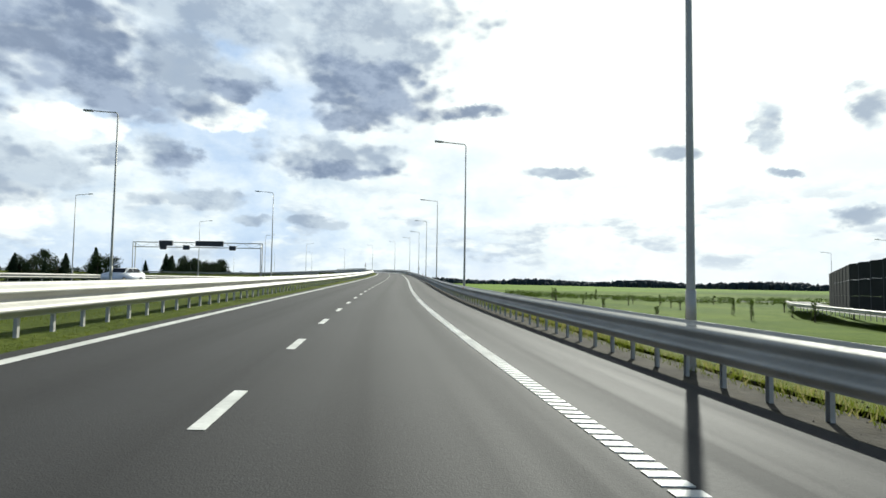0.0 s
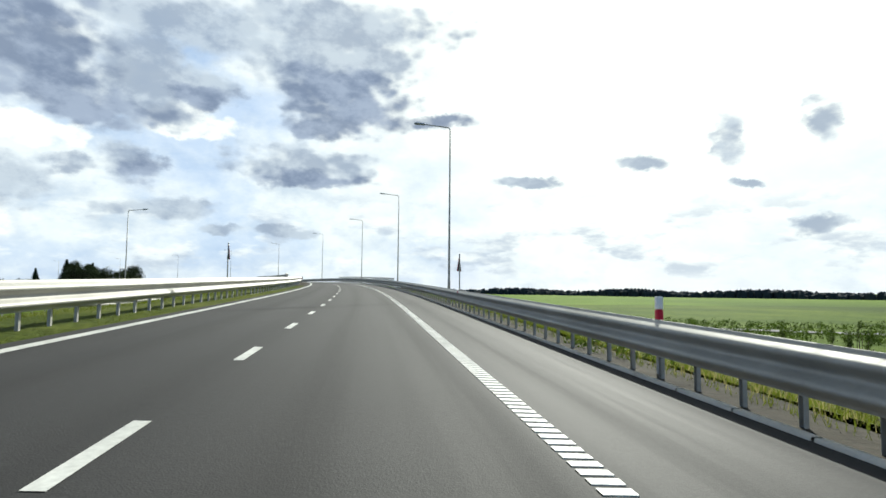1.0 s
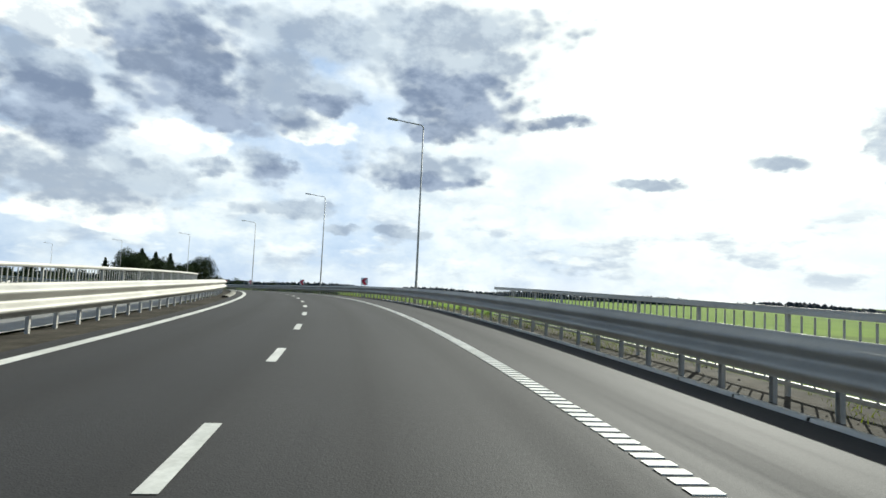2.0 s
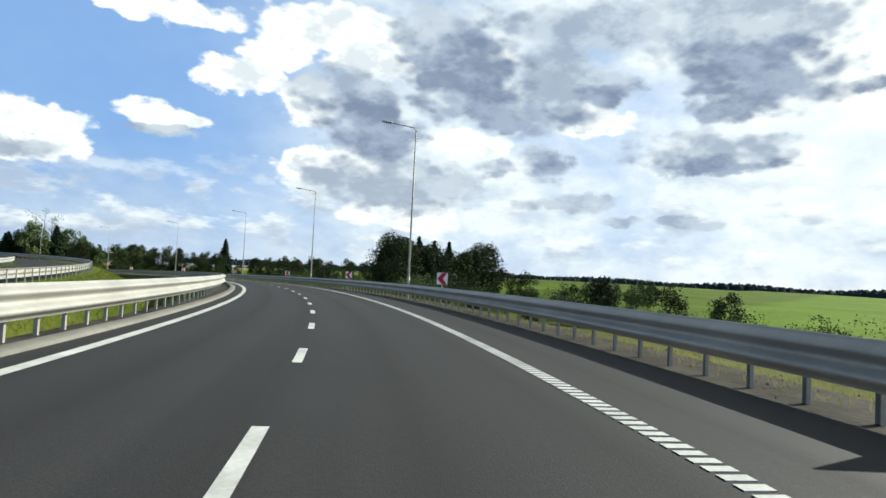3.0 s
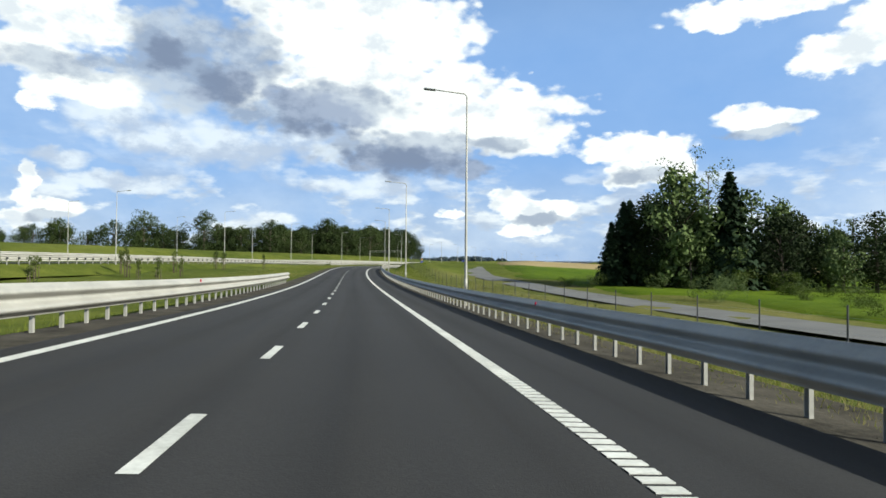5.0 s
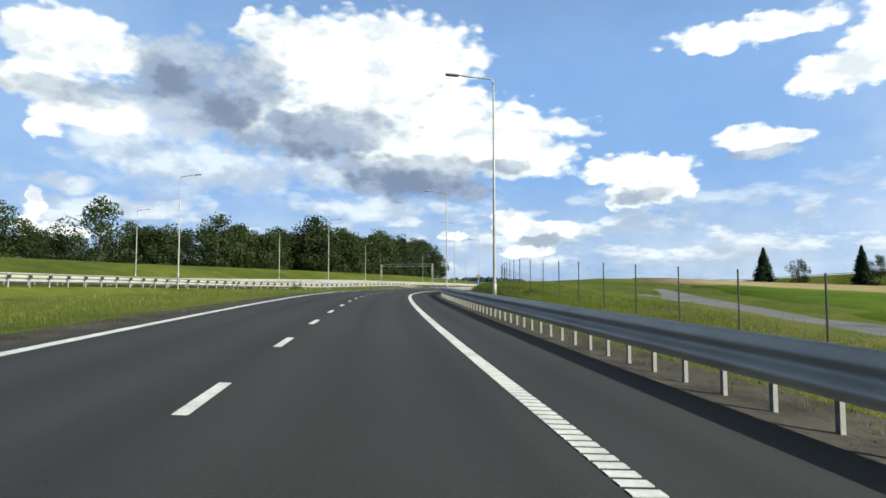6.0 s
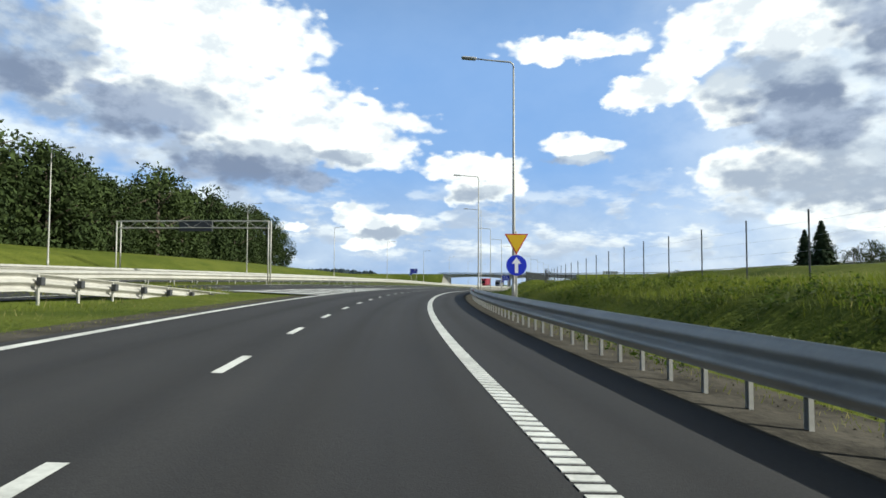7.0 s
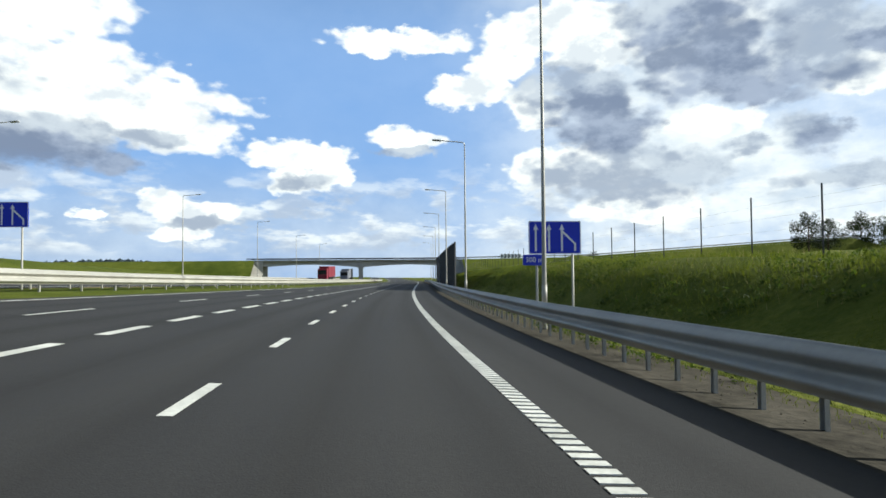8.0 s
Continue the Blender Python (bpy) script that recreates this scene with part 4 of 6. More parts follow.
def lane_sign(p, turn, scale=1.0, plate_x=-0.72):
    t = thing("lane_sign", p, turn, "blue lane sign with white arrows and a distance plate", "road sign", "lane signs")
    for x in (-0.62, 0.62):
        part("post", pipe(3.2, 0.04, -3.0), t, (x, 0.06, 0))
    b = part("board", plate(rounded(1.8, 1.12, 0, 2.72, 0.05), 0.03, M_BLUE), t, label="blue reflective board")
    rim = rounded(1.8, 1.12, 0, 2.72, 0.05)
    inner_rim = rounded(1.74, 1.06, 0, 2.72, 0.04)
    v = [(x, -0.005, z) for x, z in rim] + [(x, -0.005, z) for x, z in inner_rim]
    n = len(rim)
    part("rim", mesh_of("rim", v, [(i, (i + 1) % n, n + (i + 1) % n, n + i) for i in range(n)], M_WHITE), b, label="thin white rim")
    for x in (-0.66, -0.2, 0.24):
        v = [(x - 0.035, -0.007, 2.26), (x + 0.035, -0.007, 2.26), (x + 0.035, -0.007, 2.98), (x + 0.09, -0.007, 2.98), (x, -0.007, 3.18), (x - 0.09, -0.007, 2.98), (x - 0.035, -0.007, 2.98)]
        part("arrow", mesh_of("arrow", v, [(0, 1, 2, 6), (3, 4, 5)], M_WHITE), b, label="white arrow")
    v = [(0.66, -0.007, 2.26), (0.73, -0.007, 2.26), (0.73, -0.007, 2.52), (0.66, -0.007, 2.50), (0.29, -0.007, 2.95), (0.25, -0.007, 2.88)]
    part("merging_bar", mesh_of("merging_bar", v, [(0, 1, 2, 3), (3, 2, 4, 5)], M_WHITE), b, label="white bar bending into the next lane")
    d = part("plate", plate(rounded(0.78, 0.36, plate_x, 1.97, 0.03), 0.03, M_BLUE), t, (0, -0.035, 0), label="small blue plate")
    writing("300 m", 0.24, M_WHITE, d, (plate_x, -0.008, 1.97))
    return t


lane = lane_sign(road(826, 6.15, 0.25), heading(826) - math.pi / 2)
q = Vector((350.8, 580.7, -2.6))
copy_thing(lane, Matrix.Translation(q * S) @ Matrix.Rotation(heading(835) - math.pi / 2, 4, "Z"))


# triangular signs seen almost on edge, before the bridge
def edge_sign(p, turn):
    t = thing("warning_sign", p, turn, "triangular sign seen from the edge on a thin post", "road sign", "warning signs before the bridge")
    part("post", pipe(2.9, 0.035, -0.6), t, (0, 0.04, 0))
    b = part("board", plate([(-0.46, 1.95), (0.46, 1.95), (0, 2.76)], 0.025, M_RED), t, label="red-edged triangle")
    part("field", mesh_of("field", [(-0.37, -0.006, 2.0), (0.37, -0.006, 2.0), (0, -0.006, 2.65)], [(0, 1, 2)], M_YELLOW), b, label="yellow field")
    part("back", mesh_of("back", [(-0.44, 0.03, 1.96), (0.44, 0.03, 1.96), (0, 0.03, 2.74)], [(2, 1, 0)], M_DARK), b, label="dark grey back")
    return t


edge_sign(road(136.6, 5.3, -0.1), heading(136) + math.pi / 2 + 1.15)
edge_sign(road(139.5, -7.3, -0.2), heading(139) + math.pi / 2 - 1.2)

# marker post with a red foot
t = thing("marker_post", road(115.0, 5.2, -0.1), heading(115), "slim white marker post with a red band", "marker post")
bm = bmesh.new()
box(bm, (0.10, 0.12, 0.55), (0, 0, 0.85), 0.02)
part("shaft", bm_mesh("shaft", bm, M_RED), t)
bm = bmesh.new()
box(bm, (0.10, 0.12, 0.22), (0, 0, 1.235), 0.02)
part("cap", bm_mesh("cap", bm, M_WHITE), t, label="white cap")
bm = bmesh.new()
box(bm, (0.09, 0.10, 0.9), (0, 0, 0.13), 0.02)
part("stake", bm_mesh("stake", bm, M_LAMP), t)


# gantry over the lower road
def gantry(a, b, z0, z1, label, boards):
    t = thing("gantry", label=label, category="gantry")
    a, b = Vector(a), Vector(b)
    along = (b - a).normalized()
    for p in (a, b):
        for k in (-0.35, 0.35):
            bm = bmesh.new()
            o = Vector((-along.y, along.x, 0)) * k
            tube(bm, [p + o + Vector((0, 0, z0 - 1)), p + o + Vector((0, 0, z1))], 0.07, 8)
            part("leg", bm_mesh("leg", bm, M_ZINC, True), t)
    bm = bmesh.new()
    for dz in (0.0, 0.7):
        for k in (-0.35, 0.35):
            o = Vector((-along.y, along.x, 0)) * k
            tube(bm, [a + o + Vector((0, 0, z1 - dz)), b + o + Vector((0, 0, z1 - dz))], 0.045, 6)
    n = 14
    for i in range(n):
        p, q = a.lerp(b, i / n), a.lerp(b, (i + 1) / n)
        o = Vector((-along.y, along.x, 0)) * 0.35
        tube(bm, [p + o + Vector((0, 0, z1 - 0.7 * (i % 2))), q + o + Vector((0, 0, z1 - 0.7 * ((i + 1) % 2)))], 0.025, 5)
    part("truss", bm_mesh("truss", bm, M_ZINC), t, label="lattice beam of thin tubes")
    for f, w, h, dz in boards:
        bm = bmesh.new()
        p = a.lerp(b, f)
        box(bm, (0.3, w, h), (0, 0, 0), 0.04, Matrix.Rotation(math.atan2(along.y, along.x) - math.pi / 2, 3, "Z"))
        me = bm_mesh("display", bm, M_DARK)
        part("display", me, t, p + Vector((-0.5, 0, z1 - dz)), label="dark display box")
    return t


gantry((84, 26, 0), (84, 44.5, 0), -0.9, 6.2, "thin steel gantry with dark displays over the lower road", [(0.40, 4.0, 0.75, 0.15), (0.22, 0.9, 0.65, 0.75), (0.58, 0.9, 0.65, 0.75), (0.74, 1.9, 0.75, 0.15), (0.76, 0.9, 0.65, 0.75)])
g0, g1 = main_road(758, -8.3), main_road(758, -24)
gantry((g0.x, g0.y, 0), (g1.x, g1.y, 0), -1.0, 4.6, "grey steel gantry over the opposite carriageway", [(0.45, 3.4, 1.1, 0.5)])

# ---- trees and bushes ----


def leaf_cloud(clumps, per, size, rng, droop=0.0):
    """Many small leaf faces scattered in clumps (centre, radius)."""
    v, f = [], []
    for c, r in clumps:
        c = Vector(c)
        for _ in range(per):
            d = Vector((rng.gauss(0, 1), rng.gauss(0, 1), rng.gauss(0, 1))).normalized()
            p = c + d * (r * rng.uniform(0.45, 1.05) ** 0.7)
            a = (d + Vector((rng.gauss(0, 0.7), rng.gauss(0, 0.7), rng.gauss(0, 0.7) - droop))).normalized()
            u = a.cross(Vector((rng.gauss(0, 1), rng.gauss(0, 1), rng.gauss(0, 1)))).normalized()
            w = a.cross(u)
            k, q = size * rng.uniform(0.6, 1.4), len(v)
            v += [p - u * k, p + w * k * 0.5, p + u * k, p - w * k * 0.5]
            f.append((q, q + 1, q + 2, q + 3))
    return v, f


def limb_mesh(h, lean, crown, rng, n=7):
    bm = bmesh.new()
    base = h * 0.022
    tube(bm, [(0, 0, -1.0), (lean * 0.2, 0, h * 0.3), (lean * 0.5, lean * 0.2, h * 0.6), (lean, lean * 0.3, h * 0.88)], [base * 1.25, base, base * 0.6, base * 0.15], 7)
    for k in range(n):
        a, z = k * 2.4 + rng.uniform(-0.4, 0.4), h * rng.uniform(0.28, 0.7)
        L = crown * rng.uniform(0.5, 0.95)
        tube(bm, [(lean * 0.3, 0, z), (math.cos(a) * L * 0.5, math.sin(a) * L * 0.5, z + L * 0.4), (math.cos(a) * L, math.sin(a) * L, z + L * 0.65)], [base * 0.5, base * 0.3, base * 0.08], 5)
    return bm_mesh("trunk", bm, M_BARK, True)


def broad_tree(h, width, seed, mat, label, low=0.1, dense=1.1, leaf=0.31, fine=(62, 1.6)):
    rng = random.Random(seed)
    t = thing("tree", (0, 0, 0), 0, label, "tree", "trees beyond the road")
    part("trunk", limb_mesh(h, rng.uniform(-0.6, 0.6), width, rng), t)
    clumps = []
    for _ in range(int(34 * dense)):
        z = rng.uniform(low, 0.97)
        wide = width * math.sin(math.pi * min(1.0, (z - low + 0.12) / (1.1 - low))) ** 0.6
        a, r = rng.uniform(0, 2 * math.pi), wide * math.sqrt(rng.uniform(0.05, 1.0))
        clumps.append(((r * math.cos(a), r * math.sin(a), z * h), rng.uniform(0.13, 0.22) * h * 0.8))
    v, f = leaf_cloud(clumps, fine[0], leaf * fine[1], rng, 0.3)
    part("crown", mesh_of("crown", v, f, mat), t, label="uneven leafy crown")
    return t


def spruce(h, width, seed, label):
    rng = random.Random(seed)
    t = thing("tree", (0, 0, 0), 0, label, "tree", "trees beyond the road")
    bm = bmesh.new()
    tube(bm, [(0, 0, -1), (0, 0, h * 0.5), (0, 0, h)], [h * 0.016, h * 0.01, 0.02], 6)
    part("trunk", bm_mesh("trunk", bm, M_BARK, True), t)
    v, f = [], []
    z = h * 0.07
    while z < h * 0.985:
        r = width * (1 - z / h) ** 0.85 + 0.12
        for k in range(17):
            a = rng.uniform(0, 2 * math.pi)
            L = r * rng.uniform(0.45, 1.15)
            for j in range(7):
                q = (j + 0.6) / 7
                p = Vector((math.cos(a) * L * q, math.sin(a) * L * q, z - L * q * 0.28 + 0.12 * L * q * q))
                w, s2 = (0.50 + 0.3 * (1 - q)) * rng.uniform(0.6, 1.3) * (0.45 + 0.06 * h * (1 - z / h)), Vector((-math.sin(a), math.cos(a), rng.uniform(-0.9, 0.6)))
                d = Vector((math.cos(a), math.sin(a), rng.uniform(-1.6, 0.1))) * w
                n = len(v)
                v += [p - s2 * w * 0.8, p + d, p + s2 * w * 0.8, p - d * 0.4 - Vector((0, 0, w * 0.5))]
                f.append((n, n + 1, n + 2, n + 3))
        z += h * 0.017 + 0.05
    part("crown", mesh_of("crown", v, f, M_NEEDLE), t, label="dark layered needle crown")
    return t


def bush(w, h, seed, mat, label):
    rng = random.Random(seed)
    clumps = [((rng.gauss(0, w * 0.26), rng.gauss(0, w * 0.26), h * rng.uniform(0.05, 0.82)), rng.uniform(0.18, 0.34) * min(w, h)) for _ in range(12)]
    v, f = leaf_cloud(clumps, 120, 0.085, rng, 0.2)
    return tagged(part("bush", mesh_of("bush", v, f, mat)), label, "bush", "bushes beside the ramp")


def sapling(seed):
    rng = random.Random(seed)
    t = thing("young_tree", (0, 0, 0), 0, "young planted tree with stakes in the meadow", "young tree", "young trees in the meadow")
    bm = bmesh.new()
    tube(bm, [(0, 0, -0.4), (0.05, 0, 1.2), (0, 0.05, 2.2)], [0.05, 0.035, 0.015], 6)
    part("trunk", bm_mesh("trunk", bm, M_BARK, True), t)
    for k in range(3):
        bm = bmesh.new()
        a = k * 2.1
        tube(bm, [(0.24 * math.cos(a), 0.24 * math.sin(a), -0.4), (0.24 * math.cos(a), 0.24 * math.sin(a), 1.5)], 0.028, 6)
        part("stake", bm_mesh("stake", bm, M_BARK, True), t)
    v, f = leaf_cloud([((rng.gauss(0, 0.12), rng.gauss(0, 0.12), rng.uniform(0.8, 2.7)), rng.uniform(0.14, 0.3)) for _ in range(13)], 40, 0.065, rng)
    part("crown", mesh_of("crown", v, f, M_BUSH), t)
    return t


def bare_tree(h, seed):
    rng = random.Random(seed)
    t = thing("tree", (0, 0, 0), 0, "tall half-bare tree with thin foliage", "tree", "trees beyond the road")
    bm = bmesh.new()
    tube(bm, [(0, 0, -1), (0.3, 0, h * 0.4), (0, 0.3, h * 0.75), (0.2, 0, h)], [0.38, 0.26, 0.12, 0.02], 7)
    for k in range(22):
        a, z = rng.uniform(0, 6.28), h * rng.uniform(0.3, 0.92)
        L = (1.1 - z / h) * h * 0.34
        tube(bm, [(0.1, 0.1, z), (math.cos(a) * L * 0.5, math.sin(a) * L * 0.5, z + L * 0.5), (math.cos(a) * L, math.sin(a) * L, z + L * 1.05)], [0.09, 0.05, 0.012], 4)
    part("trunk", bm_mesh("trunk", bm, M_BARK, True), t)
    v, f = leaf_cloud([((rng.gauss(0, h * 0.12), rng.gauss(0, h * 0.12), h * rng.uniform(0.3, 0.98)), h * 0.06) for _ in range(26)], 34, 0.26, rng)
    part("crown", mesh_of("crown", v, f, M_PALELEAF), t, label="thin pale crown with gaps")
    return t


class Kind:
    """One built pattern; the first use moves it into place, later ones copy it."""

    def __init__(self, maker):
        self.maker, self.ob = maker, None

    def place(self, x, y, z, turn=0.0, size=1.0):
        m = Matrix.Translation(Vector((x, y, z)) * S) @ Matrix.Rotation(turn, 4, "Z")
        if self.ob is None:
            self.ob = self.maker()
            self.ob.matrix_basis = m @ Matrix.Scale(size, 4)
            return self.ob
        o = copy_thing(self.ob, m)
        o.scale = (size, size, size)
        return o


OAK = "dark green broad-leaved tree with a dense crown"
OAKS = [Kind(lambda k=k: broad_tree(16, 6.0 + 0.7 * (k % 3), 40 + k, M_LEAF, OAK, fine=(100, 1.1))) for k in range(5)]
NEAR_OAKS = [Kind(lambda k=k: broad_tree(16, 6.0 + 0.5 * k, 140 + k, M_LEAF, OAK, 0.02, 1.3, 0.31, (170, 0.9))) for k in range(3)]
PALES = [Kind(lambda k=k: broad_tree(12, 3.6, 60 + k, M_PALELEAF, "pale green tree with a loose crown", 0.15, 0.8, 0.3, (100, 1.0))) for k in range(3)]
SPRUCES = [Kind(lambda k=k: spruce(20, 5.5 + 0.4 * k, 80 + k, "dark spruce with layered drooping branches")) for k in range(3)]
BUSHES = [Kind(lambda k=k: bush(3.0 + 0.5 * k, 2.4 + 0.3 * k, 100 + k, M_BUSH if k < 4 else M_PALELEAF, "rounded green bush in rough grass")) for k in range(6)]
SAPLINGS = [Kind(lambda k=k: sapling(120 + k)) for k in range(3)]
rng = random.Random(5)


def grow(kinds, x, y, lo, hi, full, z=None):
    h = rng.uniform(lo, hi)
    kinds[rng.randrange(len(kinds))].place(x, y, terrain(x, y) - 0.2 if z is None else z, rng.uniform(0, 6.28), h / full)


# the large round clump
for x, y in ((412, 176), (420, 180), (428, 172), (433, 186), (441, 176), (448, 188), (452, 172), (460, 182), (467, 174), (474, 184), (480, 177), (424, 192), (456, 196), (440, 198)):
    grow(NEAR_OAKS, 446 + 0.78 * (x - 446), 182 + 0.85 * (y - 182), 15, 19.5, 16)
# spruces and mixed trees further round
SPRUCES[0].place(479, 353, -5, 0.3, 1.10)
for x, y, h in ((505, 235, 24), (514, 243, 27), (522, 230, 25), (496, 252, 20), (530, 245, 26), (375, 352, 16), (378, 358, 17), (372, 349, 12), (391, 345, 21), (397, 356, 17)):
    SPRUCES[rng.randrange(3)].place(x, y, terrain(x, y) - 0.3, rng.uniform(0, 6), h / 20)
Kind(lambda: bare_tree(28, 7)).place(394, 366, -5)
Kind(lambda: bare_tree(26, 8)).place(399, 371, -5)
Kind(lambda: bare_tree(20, 9)).place(412, 378, -4.5)
Kind(lambda: bare_tree(15, 10)).place(430, 371, -4.5)
for x, y, h in ((382, 350, 17), (381, 356, 17), (385, 358, 15)):
    grow(NEAR_OAKS, x, y, h - 1, h + 1, 16)
for x, y, h in ((402, 349, 12), (406, 352, 13), (400, 345, 9), (409, 357, 14)):
    grow(OAKS, x, y, h - 1, h + 1, 16)
for x, y, h in ((383, 347, 20), (407, 359, 16), (411, 364, 14), (404, 366, 18), (415, 370, 12), (384, 344, 9), (391, 343, 10), (387, 348, 13)):
    grow(PALES, x, y, h - 1, h + 1, 12)
for x, y in ((411, 350), (416, 345), (409, 343), (422, 349), (430, 364), (435, 360), (440, 358), (445, 353), (450, 350), (455, 347), (460, 343), (466, 340), (438, 366), (452, 357), (470, 347)):
    grow(OAKS if rng.random() < 0.6 else PALES, x, y, 10, 14, 15)
for k in range(26):
    a = k / 25
    x, y = 455 + 70 * a + rng.uniform(-10, 10), 215 + 170 * a + rng.uniform(-8, 8)
    tall = 4 if 0.35 < a < 0.75 else 0
    grow(OAKS if rng.random() < 0.6 else PALES, x, y, 5 + tall, 9 + tall, 16)
for k in range(34):
    a = k / 33
    grow(OAKS, 560 - 130 * a + rng.uniform(-12, 12), 300 + 170 * a + rng.uniform(-12, 12), 8, 14, 16)
# low trees east of the bend
for k in range(14):
    grow(PALES if k % 3 else OAKS, rng.uniform(470, 560), rng.uniform(120, 170), 6, 9, 13)
# shrubs along the outer side of the bend
for k in range(270):
    s = rng.uniform(325, 470) if k < 210 else rng.uniform(470, 600)
    x = 19 + 57 * rng.random() ** 1.3 if s < 470 else rng.uniform(22, 75) if s < 505 else rng.uniform(38, 75)
    p = road(s, x)
    if s < 372 and x < 50:
        continue
    z = p.z + float(np.interp(x, [q[0] for q in R_SHAPE], [q[1](s) for q in R_SHAPE])) - 0.3 if x < 46 else None
    grow(BUSHES, p.x, p.y, 1.5, (2.5 if x < 22 else 3.3 if x < 32 else 4.6) if s < 470 else 2.4, 2.7, z)
for k in range(26):
    s = rng.uniform(345, 435)
    p = road(s, rng.uniform(35, 64))
    grow(PALES if rng.random() < 0.6 else OAKS, p.x, p.y, 4, 7.5, 13)
for x, y in ((388, 338), (392, 330), (398, 343), (383, 343), (396, 350), (425, 352), (433, 350), (441, 345), (449, 341)):
    grow(BUSHES, x, y, 3.0, 4.5, 2.7)
for k in range(38):
    s, x = rng.uniform(392, 455), rng.uniform(25, 46)
    p = road(s, x)
    grow(BUSHES, p.x, p.y, 1.9, 3.4, 2.7, p.z + float(np.interp(x, [q[0] for q in R_SHAPE], [q[1](s) for q in R_SHAPE])) - 0.3)
# the wood behind the main road
WOOD = [(110, 452), (170, 470), (237, 491), (268, 508), (284, 535), (293, 560), (300, 600), (306, 650)]
for k in range(122):
    a = rng.uniform(0, len(WOOD) - 1.001)
    i = int(a)
    p = Vector(WOOD[i]).lerp(Vector(WOOD[i + 1]), a - i)
    d = (Vector(WOOD[i + 1]) - Vector(WOOD[i])).normalized()
    q = p + Vector((-d.y, d.x)) * rng.uniform(0, 26) * min(1.0, (len(WOOD) - 1 - a) * 0.6 + 0.25)
    grow(OAKS, q.x, q.y, 8.4 + 1.15 * a, 11.0 + 1.2 * a, 16, 1.2)
for x, y, h in ((309, 648, 20), (312, 656, 19), (317, 663, 16), (306, 641, 19), (320, 667, 7)):
    grow(NEAR_OAKS, x, y, h - 0.5, h + 0.5, 16, 0.8)
# trees beside the lower road
for k in range(18):
    a = k / 17
    grow(OAKS if k % 4 else SPRUCES, 228 + 36 * a + rng.uniform(-5, 5), 190 - 44 * a + rng.uniform(-6, 6), 9, 15, 17)
# undergrowth at the wood's edge
for k in range(70):
    a = rng.uniform(0, len(WOOD) - 1.001)
    i = int(a)
    p = Vector(WOOD[i]).lerp(Vector(WOOD[i + 1]), a - i)
    d = (Vector(WOOD[i + 1]) - Vector(WOOD[i])).normalized()
    q = p + Vector((d.y, -d.x)) * rng.uniform(0, 6)
    grow(BUSHES[:4] + OAKS, q.x, q.y, 4.0, 6.0, 5.0, 0.4)
# trees on the far side of the cutting
for x, y in ((434, 548), (438, 556), (444, 545), (470, 520), (478, 530), (486, 515), (462, 540), (500, 560), (520, 590), (540, 640), (548, 610), (530, 560), (515, 545), (560, 660), (512, 700), (530, 715), (500, 690)):
    grow(OAKS if rng.random() < 0.7 else SPRUCES, x, y, 7, 12, 17)
for k in range(14):
    a, q = radians(12 + 15 * rng.random()), rng.uniform(200, 265)
    grow(OAKS if k % 4 else PALES, 357 + q * math.cos(a), 549 + q * math.sin(a), 9, 13, 16, 1.5)
# a dark bush behind the main road's guardrail
p = main_road(680, 3.4)
BUSHES[1].place(p.x, p.y, p.z - 0.1, 0.4, 0.5)
# saplings
for s, x in ((520, -22), (579, -30), (592, -28), (548, -26), (556, -33), (566, -24), (571, -37), (585, -33), (599, -29), (606, -24), (540, -34), (534, -27), (612, -27), (622, -20), (560, -20), (575, -22)):
    p = road(s, x)
    SAPLINGS[rng.randrange(3)].place(p.x, p.y, p.z + over(L_KNOTS[0][1] if x < -34 else L_KNOTS[1][1])(s) - 0.1, rng.uniform(0, 6), rng.uniform(0.9, 1.5))
for k in range(40):
    x, y = rng.uniform(40, 190), rng.uniform(-90, -22)
    SAPLINGS[rng.randrange(3)].place(x, y, terrain(x, y), rng.uniform(0, 6), rng.uniform(0.8, 1.3))
for k in range(16):
    s = rng.uniform(285, 340)
    p = road(s, rng.uniform(35, 90))
    SAPLINGS[rng.randrange(3)].place(p.x, p.y, terrain(p.x, p.y), rng.uniform(0, 6), rng.uniform(1.2, 2.0))

# far woods along the horizon, one mass, with the distance haze in their colour
v, f = [], []
frng = random.Random(11)
for k in range(4200):
    a = radians(frng.uniform(-62, 150))
    r = frng.uniform(1150, 1350) + 500 * max(0.0, math.sin(a * 2.3 + 0.6))
    x, y, h = 250 + r * math.cos(a), 200 + r * math.sin(a), frng.uniform(9, 16) + 3 * math.sin(a * 31)
    if 50 < math.degrees(math.atan2(y - 550.0, x - 354.5)) < 83:
        continue
    w, n = frng.uniform(4, 9), len(v)
    z0 = -8.0
    for j in range(6):
        b = j * math.pi / 3 + frng.uniform(-0.2, 0.2)
        v.append((x + w * math.cos(b), y + w * math.sin(b), z0))
        v.append((x + w * 0.85 * math.cos(b), y + w * 0.85 * math.sin(b), z0 + h * frng.uniform(0.55, 0.8)))
    v.append((x, y, z0 + h))
    for j in range(6):
        i2 = (j + 1) % 6
        f.append((n + 2 * j, n + 2 * i2, n + 2 * i2 + 1, n + 2 * j + 1))
        f.append((n + 2 * j + 1, n + 2 * i2 + 1, n + 12))
tagged(part("far_woods", mesh_of("far_woods", v, f, M_HAZEWOOD), label="dark woods along the horizon", kind="stuff"), category="woods")

